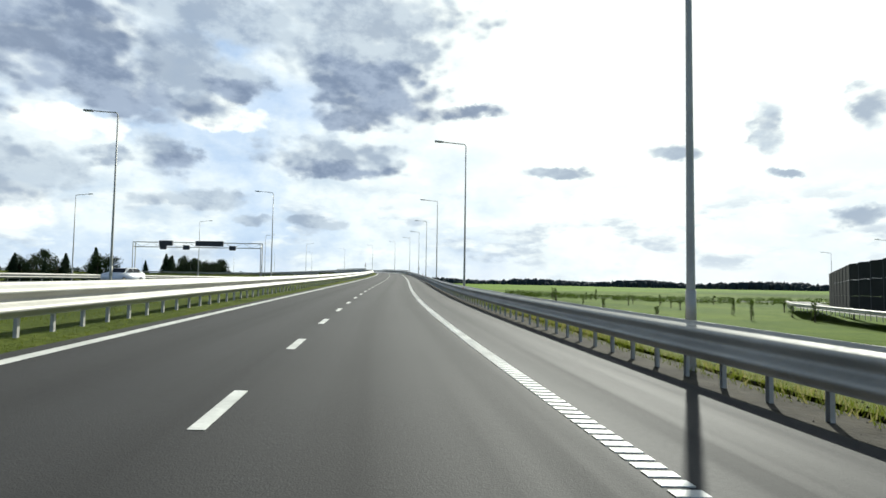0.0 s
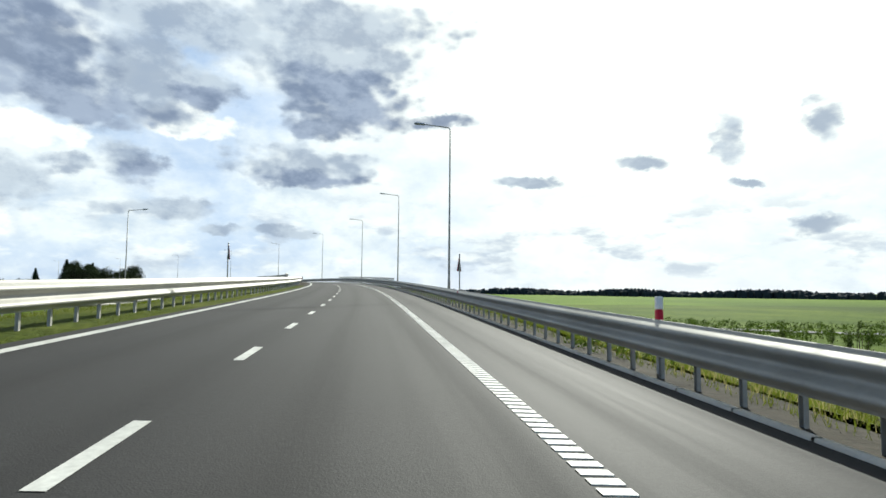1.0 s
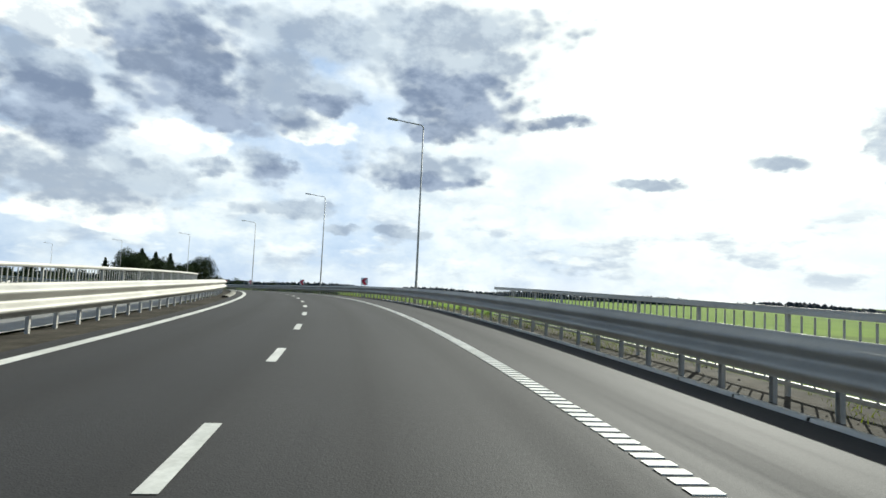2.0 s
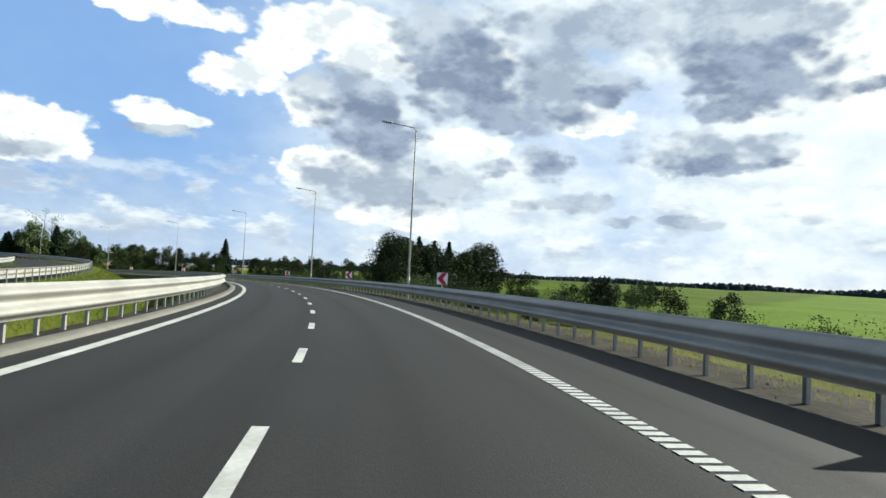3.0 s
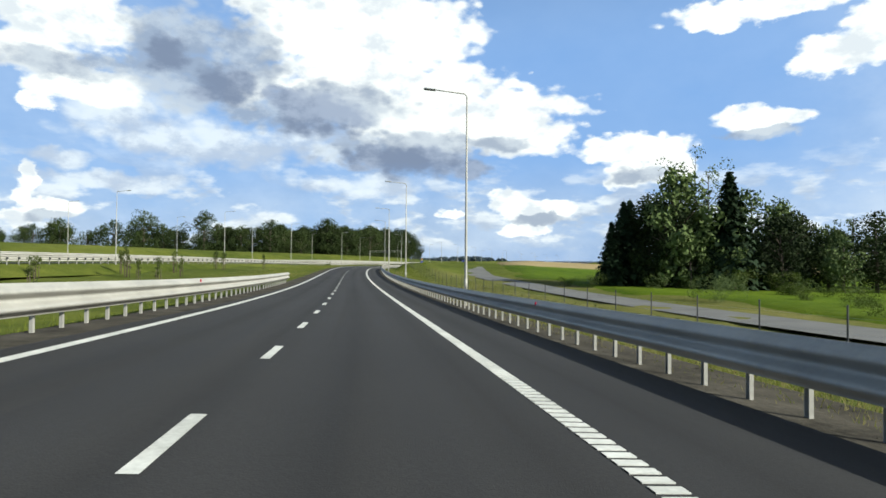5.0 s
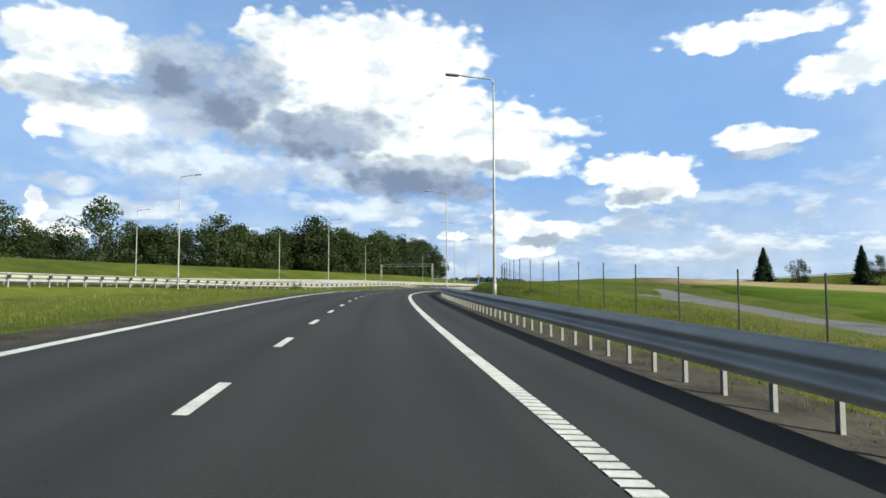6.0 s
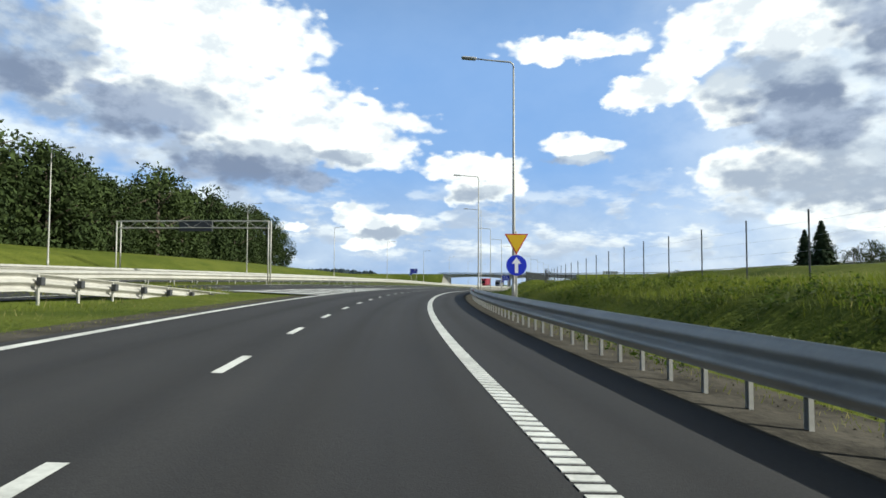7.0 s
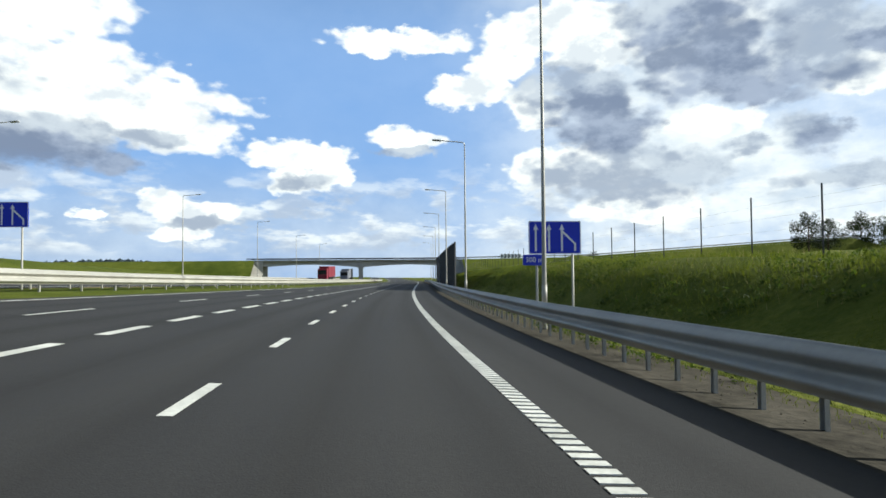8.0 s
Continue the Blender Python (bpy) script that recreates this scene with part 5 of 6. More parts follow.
# rough grass: blades on the slopes by the rails
def blades(name, s0, s1, x0, x1, count, lo, hi, shape, mat, label, seed):
    r = random.Random(seed)
    v, f = [], []
    kx = [k[0] for k in shape]
    prof = [k[1] for k in shape]
    for _ in range(count):
        s = s0 + (s1 - s0) * r.random()
        x = x0 + (x1 - x0) * r.random() ** 1.5
        if noise.noise(Vector((s * 0.25, x * 0.3, seed))) < -0.22:
            continue
        u = float(np.interp(x, kx, [q(s) for q in prof])) + rough(s, x) * min(1.0, max(0.0, (abs(x) - 7.0) / 4.0))
        p = road(s, x, u - 0.03)
        h, a = r.uniform(lo, hi) * min(1.0, max(0.3, (abs(x) - 5.2) / 4.5)), r.uniform(0, 6.28)
        e, w = Vector((math.cos(a), math.sin(a), 0)), h * 0.022 + 0.006
        b = Vector((r.gauss(0, 0.35), r.gauss(0, 0.35), 1)) * h
        n = len(v)
        v += [p - e * w, p + e * w, p + b]
        f.append((n, n + 1, n + 2))
    return tagged(part(name, mesh_of(name, v, f, mat), label=label, kind="stuff"), category="grass")


blades("grass", 0, 240, 5.3, 12, 60000, 0.2, 0.6, R_SHAPE, M_BLADE, "rough green grass below the guardrail", 1)
blades("grass", 240, 600, 6.0, 15, 60000, 0.10, 0.45, R_SHAPE, M_BLADE, "rough green grass outside the bend", 2)
blades("grass", 0, 120, 5.5, 12, 9000, 0.3, 0.8, R_SHAPE, M_STRAW, "dry yellow stalks below the guardrail", 12)
blades("grass", 250, 960, 5.2, 7.4, 16000, 0.15, 0.5, R_SHAPE, M_STRAW, "sparse dry tufts in the gravel shoulder", 13)
blades("grass", 600, 960, 5.6, 7.2, 30000, 0.15, 0.45, R_SHAPE, M_BLADE, "green grass strip behind the guardrail posts", 15)
blades("grass", 250, 960, 5.3, 7.4, 14000, 0.15, 0.5, R_SHAPE, M_BLADE, "sparse green tufts in the gravel shoulder", 14)
blades("grass", 240, 600, 5.4, 22, 50000, 0.2, 0.6, R_SHAPE, M_STRAW, "dry yellow grass stalks outside the bend", 3)
blades("grass", 600, 960, 6.2, 15.5, 190000, 0.12, 0.34, R_SHAPE, M_BLADE, "long grass on the cutting's slope", 4)
blades("grass", 600, 960, 10.5, 16.0, 60000, 0.12, 0.34, R_SHAPE, M_BLADE, "long grass on the cutting's edge", 9)
blades("grass", 0, 170, -5.0, -12, 36000, 0.08, 0.26, L_SHAPE, M_BLADE, "rough green grass inside the bend", 5)
blades("grass", 240, 640, -6.1, -16, 50000, 0.10, 0.35, L_SHAPE, M_BLADE, "rough green grass inside the bend", 6)
blades("grass", 590, 960, 7.0, 20.0, 12000, 0.12, 0.34, R_SHAPE, M_STRAW, "dry yellow stalks on the cutting", 10)
blades("grass", 560, 734, -5.6, -20, 14000, 0.12, 0.36, L_SHAPE, M_STRAW, "dry yellow stalks before the gore", 11)
blades("grass", 600, 734, -5.3, -16, 34000, 0.08, 0.32, L_SHAPE, M_BLADE, "rough green grass before the gore", 7)


def bank_blades(count, mat, label, seed):
    """Rough grass on the bank under the inner ramp."""
    r = random.Random(seed)
    v, f = [], []
    for _ in range(count):
        s, x = 225 + 265 * r.random(), 5.0 + 7.5 * r.random()
        p = inner(s, x, float(np.interp(x, [3.3, 5.2, 9.0, 12.5], [-0.02, -0.1, -2.0, -3.9])) - 0.03)
        h, a = r.uniform(0.10, 0.30), r.uniform(0, 6.28)
        e, w = Vector((math.cos(a), math.sin(a), 0)), h * 0.04 + 0.008
        n = len(v)
        v += [p - e * w, p + e * w, p + Vector((r.gauss(0, 0.4), r.gauss(0, 0.4), 1)) * h]
        f.append((n, n + 1, n + 2))
    return tagged(part("grass", mesh_of("grass", v, f, mat), label=label, kind="stuff"), category="grass")


bank_blades(60000, M_BLADE, "rough green grass on the inner bank", 41)
bank_blades(9000, M_STRAW, "dry stalks on the inner bank", 42)


# low weeds and tufts on the slopes, one mass each
def weeds(s0, s1, x0, x1, count, mat, label, seed):
    r = random.Random(seed)
    kx, prof, clumps = [k[0] for k in R_SHAPE], [k[1] for k in R_SHAPE], []
    for _ in range(count):
        s, x = r.uniform(s0, s1), r.uniform(x0, x1)
        if noise.noise(Vector((s * 0.12, x * 0.2, seed))) < -0.05:
            continue
        u = float(np.interp(x, kx, [q(s) for q in prof])) + rough(s, x) * min(1.0, max(0.0, (abs(x) - 7.0) / 4.0))
        k = r.uniform(0.12, 0.34)
        clumps.append((road(s, x, u + k * 0.4), k))
    v, f = leaf_cloud(clumps, 20, 0.05, r, -0.3)
    return tagged(part("weeds", mesh_of("weeds", v, f, mat), label=label, kind="stuff"), category="weeds")


weeds(640, 960, 7.0, 12.5, 7000, M_BUSH, "low leafy weeds on the cutting's slope", 21)
def rough_growth(x0, x1, count, label, seed):
    """A low belt of shrubs beside the road that passes under the bridge."""
    r = random.Random(seed)
    clumps = []
    for _ in range(count):
        s, k = 420 * r.random() ** 1.3, r.uniform(0.5, 1.1)
        clumps.append((under_road(s, r.uniform(x0, x1), k * 0.5), k))
    v, f = leaf_cloud(clumps, 26, 0.2, r, -0.2)
    return tagged(part("shrubs", mesh_of("shrubs", v, f, M_BUSH), label=label, kind="stuff"), category="shrubs")


rough_growth(-26, -6, 1100, "dark belt of low shrubs across the meadow", 51)
rough_growth(8, 24, 800, "dark belt of low shrubs across the meadow", 52)
weeds(250, 600, 9.5, 24.0, 1500, M_BUSH, "low leafy weeds outside the bend", 22)
weeds(690, 960, 6.3, 7.4, 260, M_PALELEAF, "pale weeds at the foot of the guardrail", 23)
weeds(640, 960, 5.35, 6.6, 900, M_BUSH, "leafy green weeds under the guardrail", 24)
weeds(20, 120, 5.2, 6.6, 500, M_BUSH, "leafy green weeds under the guardrail", 25)

# loose stones and crumbs of gravel on the shoulder
def stones(s0, s1, x0, x1, count, lo, hi, seed):
    r = random.Random(seed)
    v, f = [], []
    for _ in range(count):
        s, x, k = r.uniform(s0, s1), x0 + (x1 - x0) * r.random(), lo + (hi - lo) * r.random() ** 3
        p, n, a = road(s, x, -0.06), len(v), r.uniform(0, 6.28)
        for j in range(4):
            q = a + j * 1.57 + r.uniform(-0.3, 0.3)
            v.append(p + Vector((math.cos(q) * k, math.sin(q) * k, 0)))
        v.append(p + Vector((r.uniform(-0.3, 0.3) * k, r.uniform(-0.3, 0.3) * k, k * r.uniform(0.5, 0.9) + 0.012)))
        f += [(n + j, n + (j + 1) % 4, n + 4) for j in range(4)]
    return tagged(part("gravel", mesh_of("gravel", v, f, M_VERGE), label="loose stones on the gravel shoulder", kind="stuff"), category="gravel")


stones(0, 960, 4.55, 6.6, 16000, 0.010, 0.034, 31)

# ---- the overpass ahead ----
EYE_END = Vector((354.5, 550.0, -2.4))


def ahead_of_end(bearing_deg, dist, z=0.0):
    a = radians(bearing_deg)
    return Vector((EYE_END.x + dist * math.cos(a), EYE_END.y + dist * math.sin(a), z))


BRIDGE = 195.0
mid = ahead_of_end(66.5, BRIDGE)
across = Vector((math.cos(radians(156.5)), math.sin(radians(156.5)), 0))
deep = Vector((math.cos(radians(66.5)), math.sin(radians(66.5)), 0))
ROAD_Z = -7.7


def bar_between(a, b, w, z0, z1, name, mat, parent, label=""):
    """A beam from a to b, w deep, between two heights at each end (z0, z1 are pairs)."""
    d = deep * (w / 2)
    v = []
    for p, lo, hi in ((a, z0[0], z1[0]), (b, z0[1], z1[1])):
        for o in (-d, d):
            v += [Vector((p.x + o.x, p.y + o.y, lo)), Vector((p.x + o.x, p.y + o.y, hi))]
    f = [(0, 1, 5, 4), (2, 6, 7, 3), (0, 2, 3, 1), (4, 5, 7, 6), (1, 3, 7, 5), (0, 4, 6, 2)]
    return part(name, mesh_of(name, v, f, mat), parent, label=label)


br = thing("overpass", label="concrete overpass with two spans across the road", category="bridge")
L, R = mid + across * 31, mid - across * 31
for a, b, za, zb in ((L, mid, -2.3, -2.75), (mid, R, -2.75, -2.6)):
    n = 10
    for i in range(n):
        p, q = a.lerp(b, i / n), a.lerp(b, (i + 1) / n)
        arch = lambda k: 0.8 * math.sin(math.pi * k) * -1
        za1, zb1 = za + (zb - za) * i / n - arch(i / n), za + (zb - za) * (i + 1) / n - arch((i + 1) / n)
        bar_between(p, q, 8.0, (za1, zb1), (-0.75, -0.75), "girder", M_CONCRETE, br)
bar_between(mid + across * 36, mid - across * 36, 10.0, (-0.75, -0.75), (-0.25, -0.25), "deck", M_KERB, br, "pale concrete deck edge")
for k in (-4.9, 4.9):
    o = deep * k
    bar_between(mid + across * 36 + o, mid - across * 36 + o, 0.15, (0.05, 0.05), (0.38, 0.38), "rail_beam", M_DARK, br, "dark steel rail")
    for i in range(37):
        p = mid + across * (36 - 2 * i) + o
        bar_between(p + across * 0.04, p - across * 0.04, 0.08, (-0.3, -0.3), (0.1, 0.1), "rail_post", M_DARK, br)
pier = part("pier", mesh_of("pier", [(x, y, z) for z in (ROAD_Z - 1, -3.2) for x, y in ((-0.75, -3), (0.75, -3), (0.75, 3), (-0.75, 3))], [(0, 1, 5, 4), (1, 2, 6, 5), (2, 3, 7, 6), (3, 0, 4, 7)], M_CONCRETE), br, (mid.x, mid.y, 0), (0, 0, radians(66.5) - math.pi / 2))
part("pier_cap", mesh_of("pier_cap", [(x * k, y, z) for z, k in ((-3.3, 0.9), (-2.2, 1.6)) for x, y in ((-0.85, -3.4), (0.85, -3.4), (0.85, 3.4), (-0.85, 3.4))], [(0, 1, 5, 4), (1, 2, 6, 5), (2, 3, 7, 6), (3, 0, 4, 7), (0, 3, 2, 1), (4, 5, 6, 7)], M_CONCRETE), br, (mid.x, mid.y, 0), (0, 0, radians(66.5) - math.pi / 2))
for sgn in (1, -1):
    a, b = mid + across * (31 * sgn), mid + across * (34 * sgn)
    bar_between(a, b, 10.0, (ROAD_Z, ROAD_Z), (-0.75, -0.75), "abutment", M_CONCRETE, br)
    # the paved cone of the slope
    v = [mid + across * (31 * sgn) + deep * -5.05 + Vector((0, 0, ROAD_Z + 3.2)), mid + across * (34.5 * sgn) + deep * -5.05 + Vector((0, 0, -0.8)), mid + across * (42 * sgn) + deep * -10 + Vector((0, 0, ROAD_Z + 2.6)), mid + across * (31 * sgn) + deep * -9 + Vector((0, 0, ROAD_Z + 1.2))]
    part("slope_paving", mesh_of("slope_paving", v, [(0, 1, 2, 3)], M_KERB), br, label="pale paved slope cone")
def bank_top(d):
    return -0.3 + 0.012 * (d - 33) + 0.055 * max(0.0, d - 75) - 0.35 * max(0.0, d - 165)


# the bank that carries the overpass on both sides
for sgn, length in ((1, 330), (-1, 150)):
    v, f = [], []
    n = 40
    for i in range(n + 1):
        d = 33.5 + length * i / n
        c = mid + across * (d * sgn) - deep * (0.0006 * d * d if sgn < 0 else 0.0)
        top = bank_top(d) if sgn < 0 else -0.3 - 0.001 * (d - 33)
        for off, z in ((-19, -9.0), (-11, -4.0 + 0.3 * noise.noise(c * 0.1)), (-5.2, top), (5.2, top), (19, -9.5)):
            v.append(c + deep * off + Vector((0, 0, z)))
    for i in range(n):
        for j in range(4):
            k = i * 5 + j
            f.append((k, k + 1, k + 6, k + 5))
    part("bank", mesh_of("bank", v, f, M_GRASS, True), None, label="grass bank leading to the overpass", kind="structure")
t = thing("guardrail", label="steel guardrail along the overpass road", category="guardrail")
for i in range(33):
    d = 36 + 4 * i
    q = lambda d: mid - across * d - deep * (0.0006 * d * d + 4.8) + Vector((0, 0, bank_top(d)))
    a, b = q(d), q(d + 4)
    bar_between(a, b, 0.12, (a.z + 0.42, b.z + 0.42), (a.z + 0.78, b.z + 0.78), "beam", M_ZINC, t)
    bar_between(a, a + across * 0.12, 0.1, (a.z - 0.3, a.z - 0.3), (a.z + 0.5, a.z + 0.5), "post", M_ZINC, t)

# ---- noise wall on the right before the overpass: posts and stacked panels ----
def noise_wall(line, s0, s1, x, gap, top, label, row=0.9):
    t = thing("noise_wall", label=label, category="noise wall")
    for s in np.arange(s0, s1, gap):
        h = top(s)
        n = max(2, round(h / row))
        for k in range(n):
            z0, z1 = -0.5 + (h + 0.5) * k / n, -0.5 + (h + 0.5) * (k + 1) / n - 0.03
            a, b, c, d = line(s, x - 0.07), line(s + gap - 0.16, x - 0.07), line(s + gap - 0.16, x + 0.07), line(s, x + 0.07)
            v = [p + Vector((0, 0, z)) for z in (z0, z1) for p in (a, b, c, d)]
            part("panel", mesh_of("panel", v, [(0, 1, 5, 4), (1, 2, 6, 5), (2, 3, 7, 6), (3, 0, 4, 7), (4, 5, 6, 7)], M_WALL), t)
        bm = bmesh.new()
        box(bm, (0.16, 0.2, h + 0.9), (0, 0, (h - 0.7) / 2), 0.01)
        part("post", bm_mesh("post", bm, M_DARK), t, line(s - 0.08, x))
    return t


noise_wall(road, 871, 947, 6.5, 4.0, lambda s: 5.4 + 0.010 * (s - 871), "dark green noise wall of stacked panels behind the guardrail")
noise_wall(side_ramp, 70, 154, 9.5, 4.0, lambda s: 8.4 - 0.042 * max(0.0, s - 110), "tall dark noise wall curving along the side ramp", 2.8)

# ---- wire fence on the cutting's edge ----
fence = thing("fence", label="wire fence on thin dark posts along the cutting", category="fence", group="fences")
bm = bmesh.new()
tube(bm, [(0, 0, -0.6), (0, 0, 2.4)], 0.032, 6)
FENCE_POST = bm_mesh("post", bm, M_DARK)
fence_x = over([(500, 15.5), (600, 13.5), (650, 11.5), (720, 14.5), (1000, 15.5)])
for s in np.arange(505, 985, 3.9):
    x = fence_x(s)
    u = float(np.interp(x, [k[0] for k in R_SHAPE], [k[1](s) for k in R_SHAPE]))
    part("post", FENCE_POST, fence, road(s, x, u), (0, 0, heading(s)))
for z in (0.5, 1.0, 1.5, 2.0):
    v, f = ribbon(505, 985, 3.9, lambda s: [(fence_x(s), float(np.interp(fence_x(s), [k[0] for k in R_SHAPE], [k[1](s) for k in R_SHAPE])) + z - 0.0025), (fence_x(s), float(np.interp(fence_x(s), [k[0] for k in R_SHAPE], [k[1](s) for k in R_SHAPE])) + z + 0.0025)])
    part("wire", mesh_of("wire", v, f, M_LAMP), fence)

# ---- service road beyond the fence ----
strip("road", 505, 672, 4.0, lambda s: [(26.0, 0.10 + float(np.interp(27, [k[0] for k in R_SHAPE], [k[1](s) for k in R_SHAPE]))), (32.5, 0.15 + float(np.interp(31, [k[0] for k in R_SHAPE], [k[1](s) for k in R_SHAPE])))],
      M_SERVICE, label="pale grey service road beyond the fence", category="road", kind="structure")

# ---- railings on the bridge over the lower road ----
def railing(s0, s1, x, label):
    t = thing("bridge_railing", label=label, category="railing", group="bridge railings")
    bm = bmesh.new()
    box(bm, (0.06, 0.06, 1.25), (0, 0, 0.5), 0.008)
    post = bm_mesh("post", bm, M_ZINC)
    bm = bmesh.new()
    box(bm, (0.02, 0.02, 0.95), (0, 0, 0.58))
    bar = bm_mesh("baluster", bm, M_ZINC)
    for s in np.arange(s0, s1, 2.0):
        part("post", post, t, road(s, x), (0, 0, heading(s)))
        for k in range(1, 9):
            part("baluster", bar, t, road(s + k * 0.22, x), (0, 0, heading(s)))
    for z, w in ((1.12, 0.05), (0.12, 0.03)):
        strip("handrail", s0, s1, 2.0, [(x - w, z - w), (x - w, z + w), (x + w, z + w), (x + w, z - w), (x - w, z - w)], M_ZINC, t)
    return t


railing(178, 226, 5.6, "galvanised bridge railing with thin balusters outside the guardrail")
railing(176, 246, -7.4, "galvanised bridge railing with thin balusters inside the guardrail")
strip("bridge_ledge", 172, 248, 2.0, [(-7.7, -0.5), (-7.7, 0.02), (-6.0, 0.0)], M_CONCRETE, label="concrete ledge of the bridge", category="bridge", kind="structure")

# ---- vehicles ----


def wheel(r, w):
    bm = bmesh.new()
    bmesh.ops.create_cone(bm, cap_ends=True, segments=18, radius1=r, radius2=r, depth=w, matrix=Matrix.Rotation(math.pi / 2, 4, "X"))
    tyre = bm_mesh("tyre", bm, M_RUBBER)
    bm = bmesh.new()
    bmesh.ops.create_cone(bm, cap_ends=True, segments=14, radius1=r * 0.62, radius2=r * 0.55, depth=w + 0.02, matrix=Matrix.Rotation(math.pi / 2, 4, "X"))
    return tyre, bm_mesh("rim", bm, M_ZINC)


def car(p, turn, paint, label):
    t = thing("car", p, turn, label, "car")
    side = [(-2.05, 0.28), (-2.1, 0.62), (-1.95, 0.92), (-1.05, 0.98), (-0.45, 1.42), (0.85, 1.46), (1.65, 1.02), (2.02, 0.95), (2.08, 0.5), (2.0, 0.28)]
    bm = bmesh.new()
    rows = [[bm.verts.new((x, y * (1.0 if z < 1.0 else 0.82), z)) for x, z in side] for y in (-0.86, 0.86)]
    n = len(side)
    bm.faces.new(rows[0])
    bm.faces.new(list(reversed(rows[1])))
    for i in range(n):
        bm.faces.new((rows[0][i], rows[1][i], rows[1][(i + 1) % n], rows[0][(i + 1) % n]))
    bmesh.ops.bevel(bm, geom=list(bm.edges), offset=0.05, segments=2, affect="EDGES")
    part("body", bm_mesh("body", bm, paint, True), t)
    for pts in ([(-0.98, 1.03), (-0.5, 1.37), (-0.02, 1.39), (-0.02, 1.03)], [(0.05, 1.03), (0.05, 1.39), (0.8, 1.40), (1.4, 1.06)]):
        for y in (-0.80, 0.80):
            v = [(x, (y + math.copysign(0.085 - 0.16 * (z - 1.0), y)), z) for x, z in pts]
            part("side_window", mesh_of("side_window", v, [(0, 1, 2, 3)], M_GLASS), t)
    part("rear_window", mesh_of("rear_window", [(0.95, -0.62, 1.415), (1.60, -0.7, 1.075), (1.60, 0.7, 1.075), (0.95, 0.62, 1.415)], [(0, 1, 2, 3)], M_GLASS), t)
    part("windscreen", mesh_of("windscreen", [(-0.53, -0.62, 1.395), (-1.06, -0.7, 1.01), (-1.06, 0.7, 1.01), (-0.53, 0.62, 1.395)], [(3, 2, 1, 0)], M_GLASS), t)
    ty, ri = wheel(0.31, 0.2)
    for x in (-1.3, 1.3):
        for y in (-0.78, 0.78):
            w = part("wheel", ty, t, (x, y, 0.31))
            part("rim", ri, w)
    bm = bmesh.new()
    box(bm, (0.06, 0.3, 0.13), (0, 0, 0), 0.02)
    lamp_me = bm_mesh("tail_light", bm, M_RED)
    for y in (-0.66, 0.66):
        part("tail_light", lamp_me, t, (2.05, y, 0.82))
    return t


def truck(p, turn, cab, cover, label):
    t = thing("truck", p, turn, label, "truck")
    bm = bmesh.new()
    box(bm, (2.0, 2.4, 2.7), (-1.0, 0, 1.95), 0.12)
    c = part("cab", bm_mesh("cab", bm, cab), t)
    part("windscreen", mesh_of("windscreen", [(-2.01, -1.05, 1.9), (-2.01, 1.05, 1.9), (-2.01, 1.0, 2.9), (-2.01, -1.0, 2.9)], [(0, 1, 2, 3)], M_GLASS), c)
    bm = bmesh.new()
    box(bm, (11.5, 2.45, 2.8), (6.2, 0, 2.5), 0.06)
    part("trailer", bm_mesh("trailer", bm, cover), t)
    bm = bmesh.new()
    box(bm, (12.5, 1.6, 0.35), (5.0, 0, 0.85), 0.03)
    part("chassis", bm_mesh("chassis", bm, M_DARK), t)
    ty, ri = wheel(0.5, 0.35)
    for x in (-1.2, 2.6, 8.6, 9.9, 11.2):
        for y in (-1.02, 1.02):
            w = part("wheel", ty, t, (x, y, 0.5))
            part("rim", ri, w)
    return t


car(low_road(54, 5.0, 0.03), math.radians(-4), M_CARWHITE, "white car on the lower road")
truck(main_road(955, -18.6, 0.03), heading(955), M_TRUCKRED, M_TRUCKRED, "red truck on the opposite carriageway")
truck(main_road(990, -17.6, 0.03), heading(990), M_TRUCKGREY, M_TRUCKGREY, "grey covered truck on the opposite carriageway")


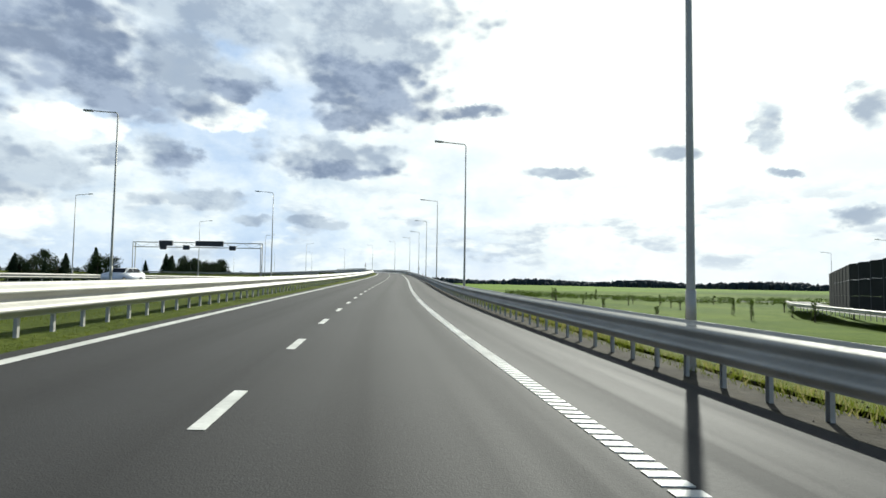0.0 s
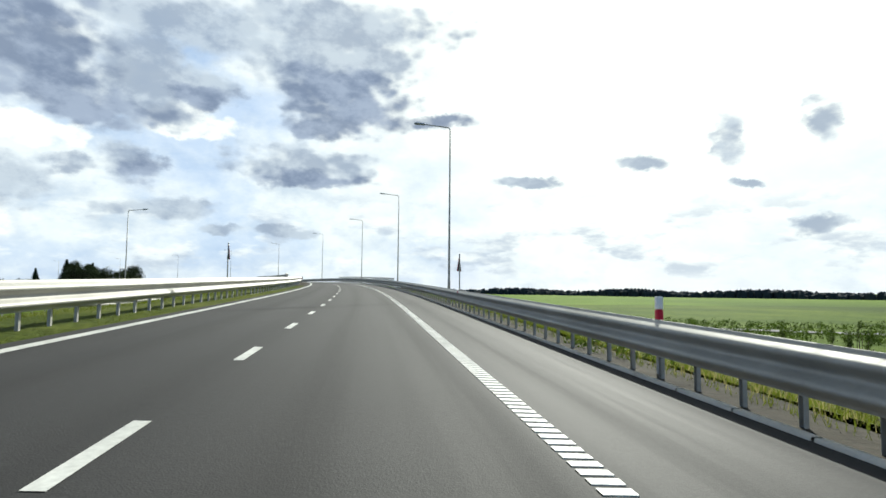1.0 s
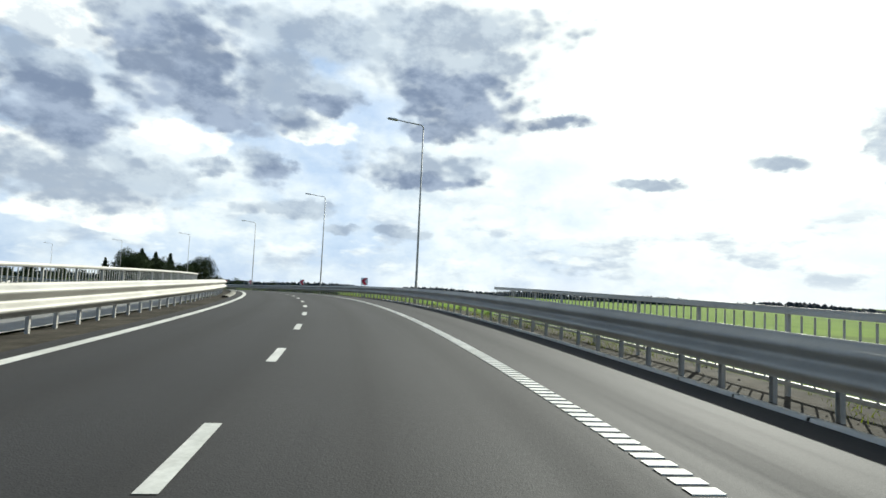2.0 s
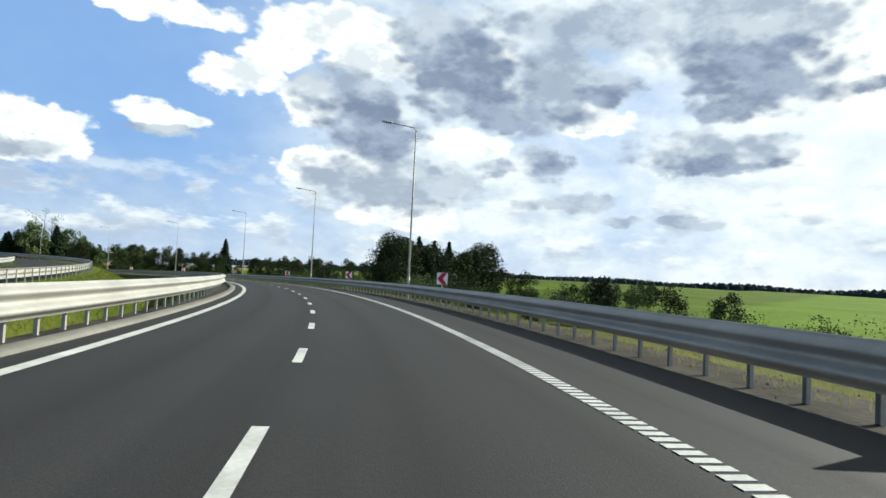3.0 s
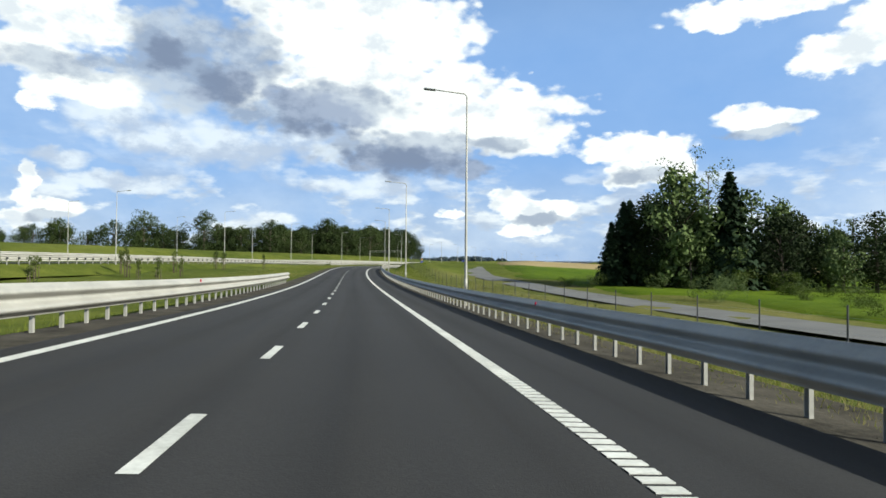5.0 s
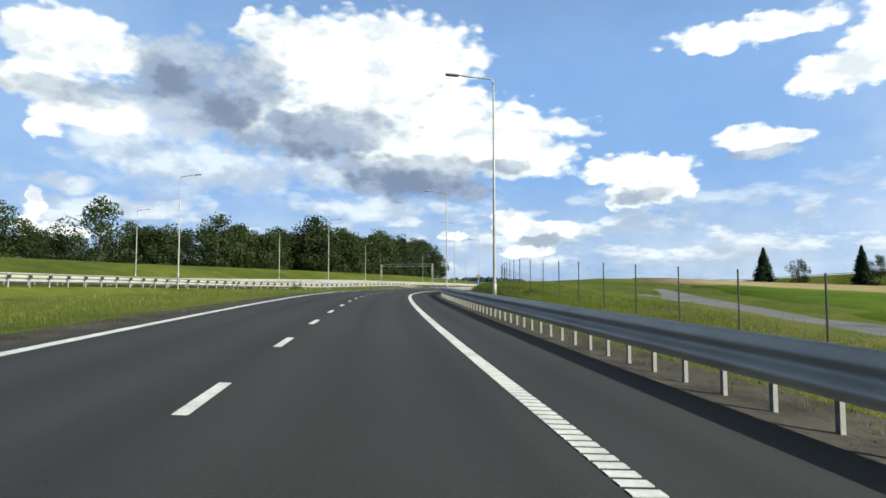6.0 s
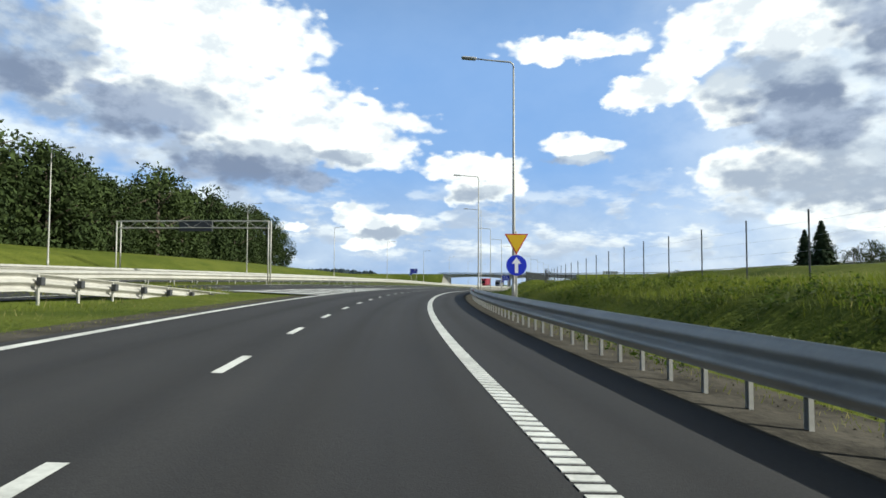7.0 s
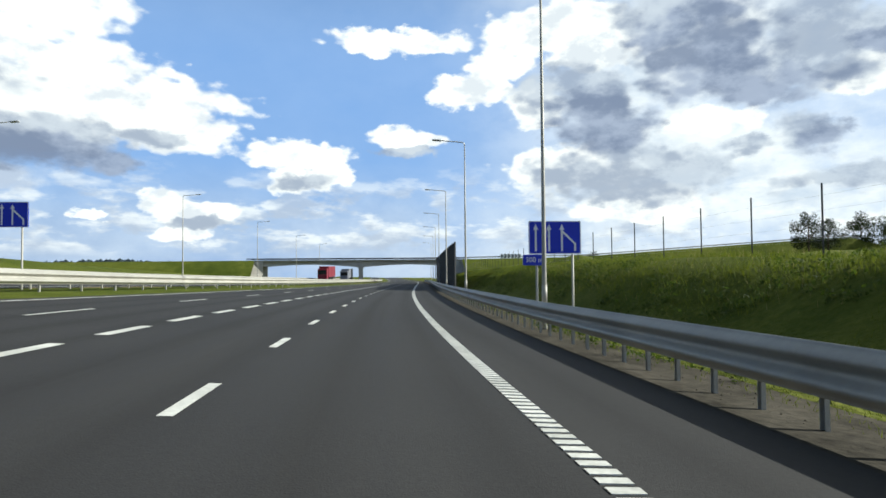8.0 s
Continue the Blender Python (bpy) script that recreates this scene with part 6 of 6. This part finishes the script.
# ---- two far houses ----
def house(p, turn, w, d, h, roof, label):
    t = thing("house", p, turn, label, "house")
    bm = bmesh.new()
    box(bm, (w, d, h + 1), (0, 0, (h - 1) / 2))
    wall = part("wall", bm_mesh("wall", bm, M_PLASTER), t)
    r = h * 0.8
    v = [(-w / 2 - 0.4, -d / 2 - 0.4, h - 0.1), (w / 2 + 0.4, -d / 2 - 0.4, h - 0.1), (w / 2 + 0.4, d / 2 + 0.4, h - 0.1), (-w / 2 - 0.4, d / 2 + 0.4, h - 0.1), (-w / 2 - 0.4, 0, h + r), (w / 2 + 0.4, 0, h + r)]
    part("roof", mesh_of("roof", v, [(0, 1, 5, 4), (2, 3, 4, 5), (1, 2, 5), (3, 0, 4), (3, 2, 1, 0)], M_TILE if roof else M_DARK), t)
    bm = bmesh.new()
    box(bm, (0.7, 0.7, 1.6), (w * 0.2, 0.3, h + r), 0.03)
    part("chimney", bm_mesh("chimney", bm, M_TILE), t)
    bm = bmesh.new()
    box(bm, (1.2, 0.1, 1.3), (0, 0, 0), 0.02)
    win = bm_mesh("window", bm, M_GLASS)
    for k in (-0.28, 0.0, 0.28):
        part("window", win, t, (w * k, -d / 2 - 0.02, h * 0.55))
    return t


house((500, 520, -4.3), radians(150), 11, 8, 4, False, "small pale house with a dark roof among trees")
house((543, 371, -3.5), radians(140), 12, 9, 5, True, "far pale house with a red roof")


# black and white chevron board beside the overpass road
d0 = 50.0
c = mid - across * d0 - deep * (0.0006 * d0 * d0 + 5.6)
t = thing("chevron_board", (c.x, c.y, bank_top(d0)), radians(66.5) - math.pi / 2, "long black and white chevron board on low posts", "road sign")
for x in (-3.0, 0.0, 3.0):
    part("post", pipe(0.9, 0.05, -1.0), t, (x, 0.06, 0))
for k in range(6):
    x = -3.0 + 1.2 * k
    b = part("panel", plate([(x - 0.6, 0.1), (x + 0.6, 0.1), (x + 0.6, 1.4), (x - 0.6, 1.4)], 0.03, M_WHITE), t)
    v = [(x + q, -0.006, z) for q, z in ((-0.6, 0.1), (-0.1, 0.1), (0.4, 0.75), (-0.1, 1.4), (-0.6, 1.4), (-0.1, 0.75))]
    part("chevron", mesh_of("chevron", v, [(0, 1, 2, 5), (5, 2, 3, 4)], M_DARK), b, label="black chevron pointing sideways")
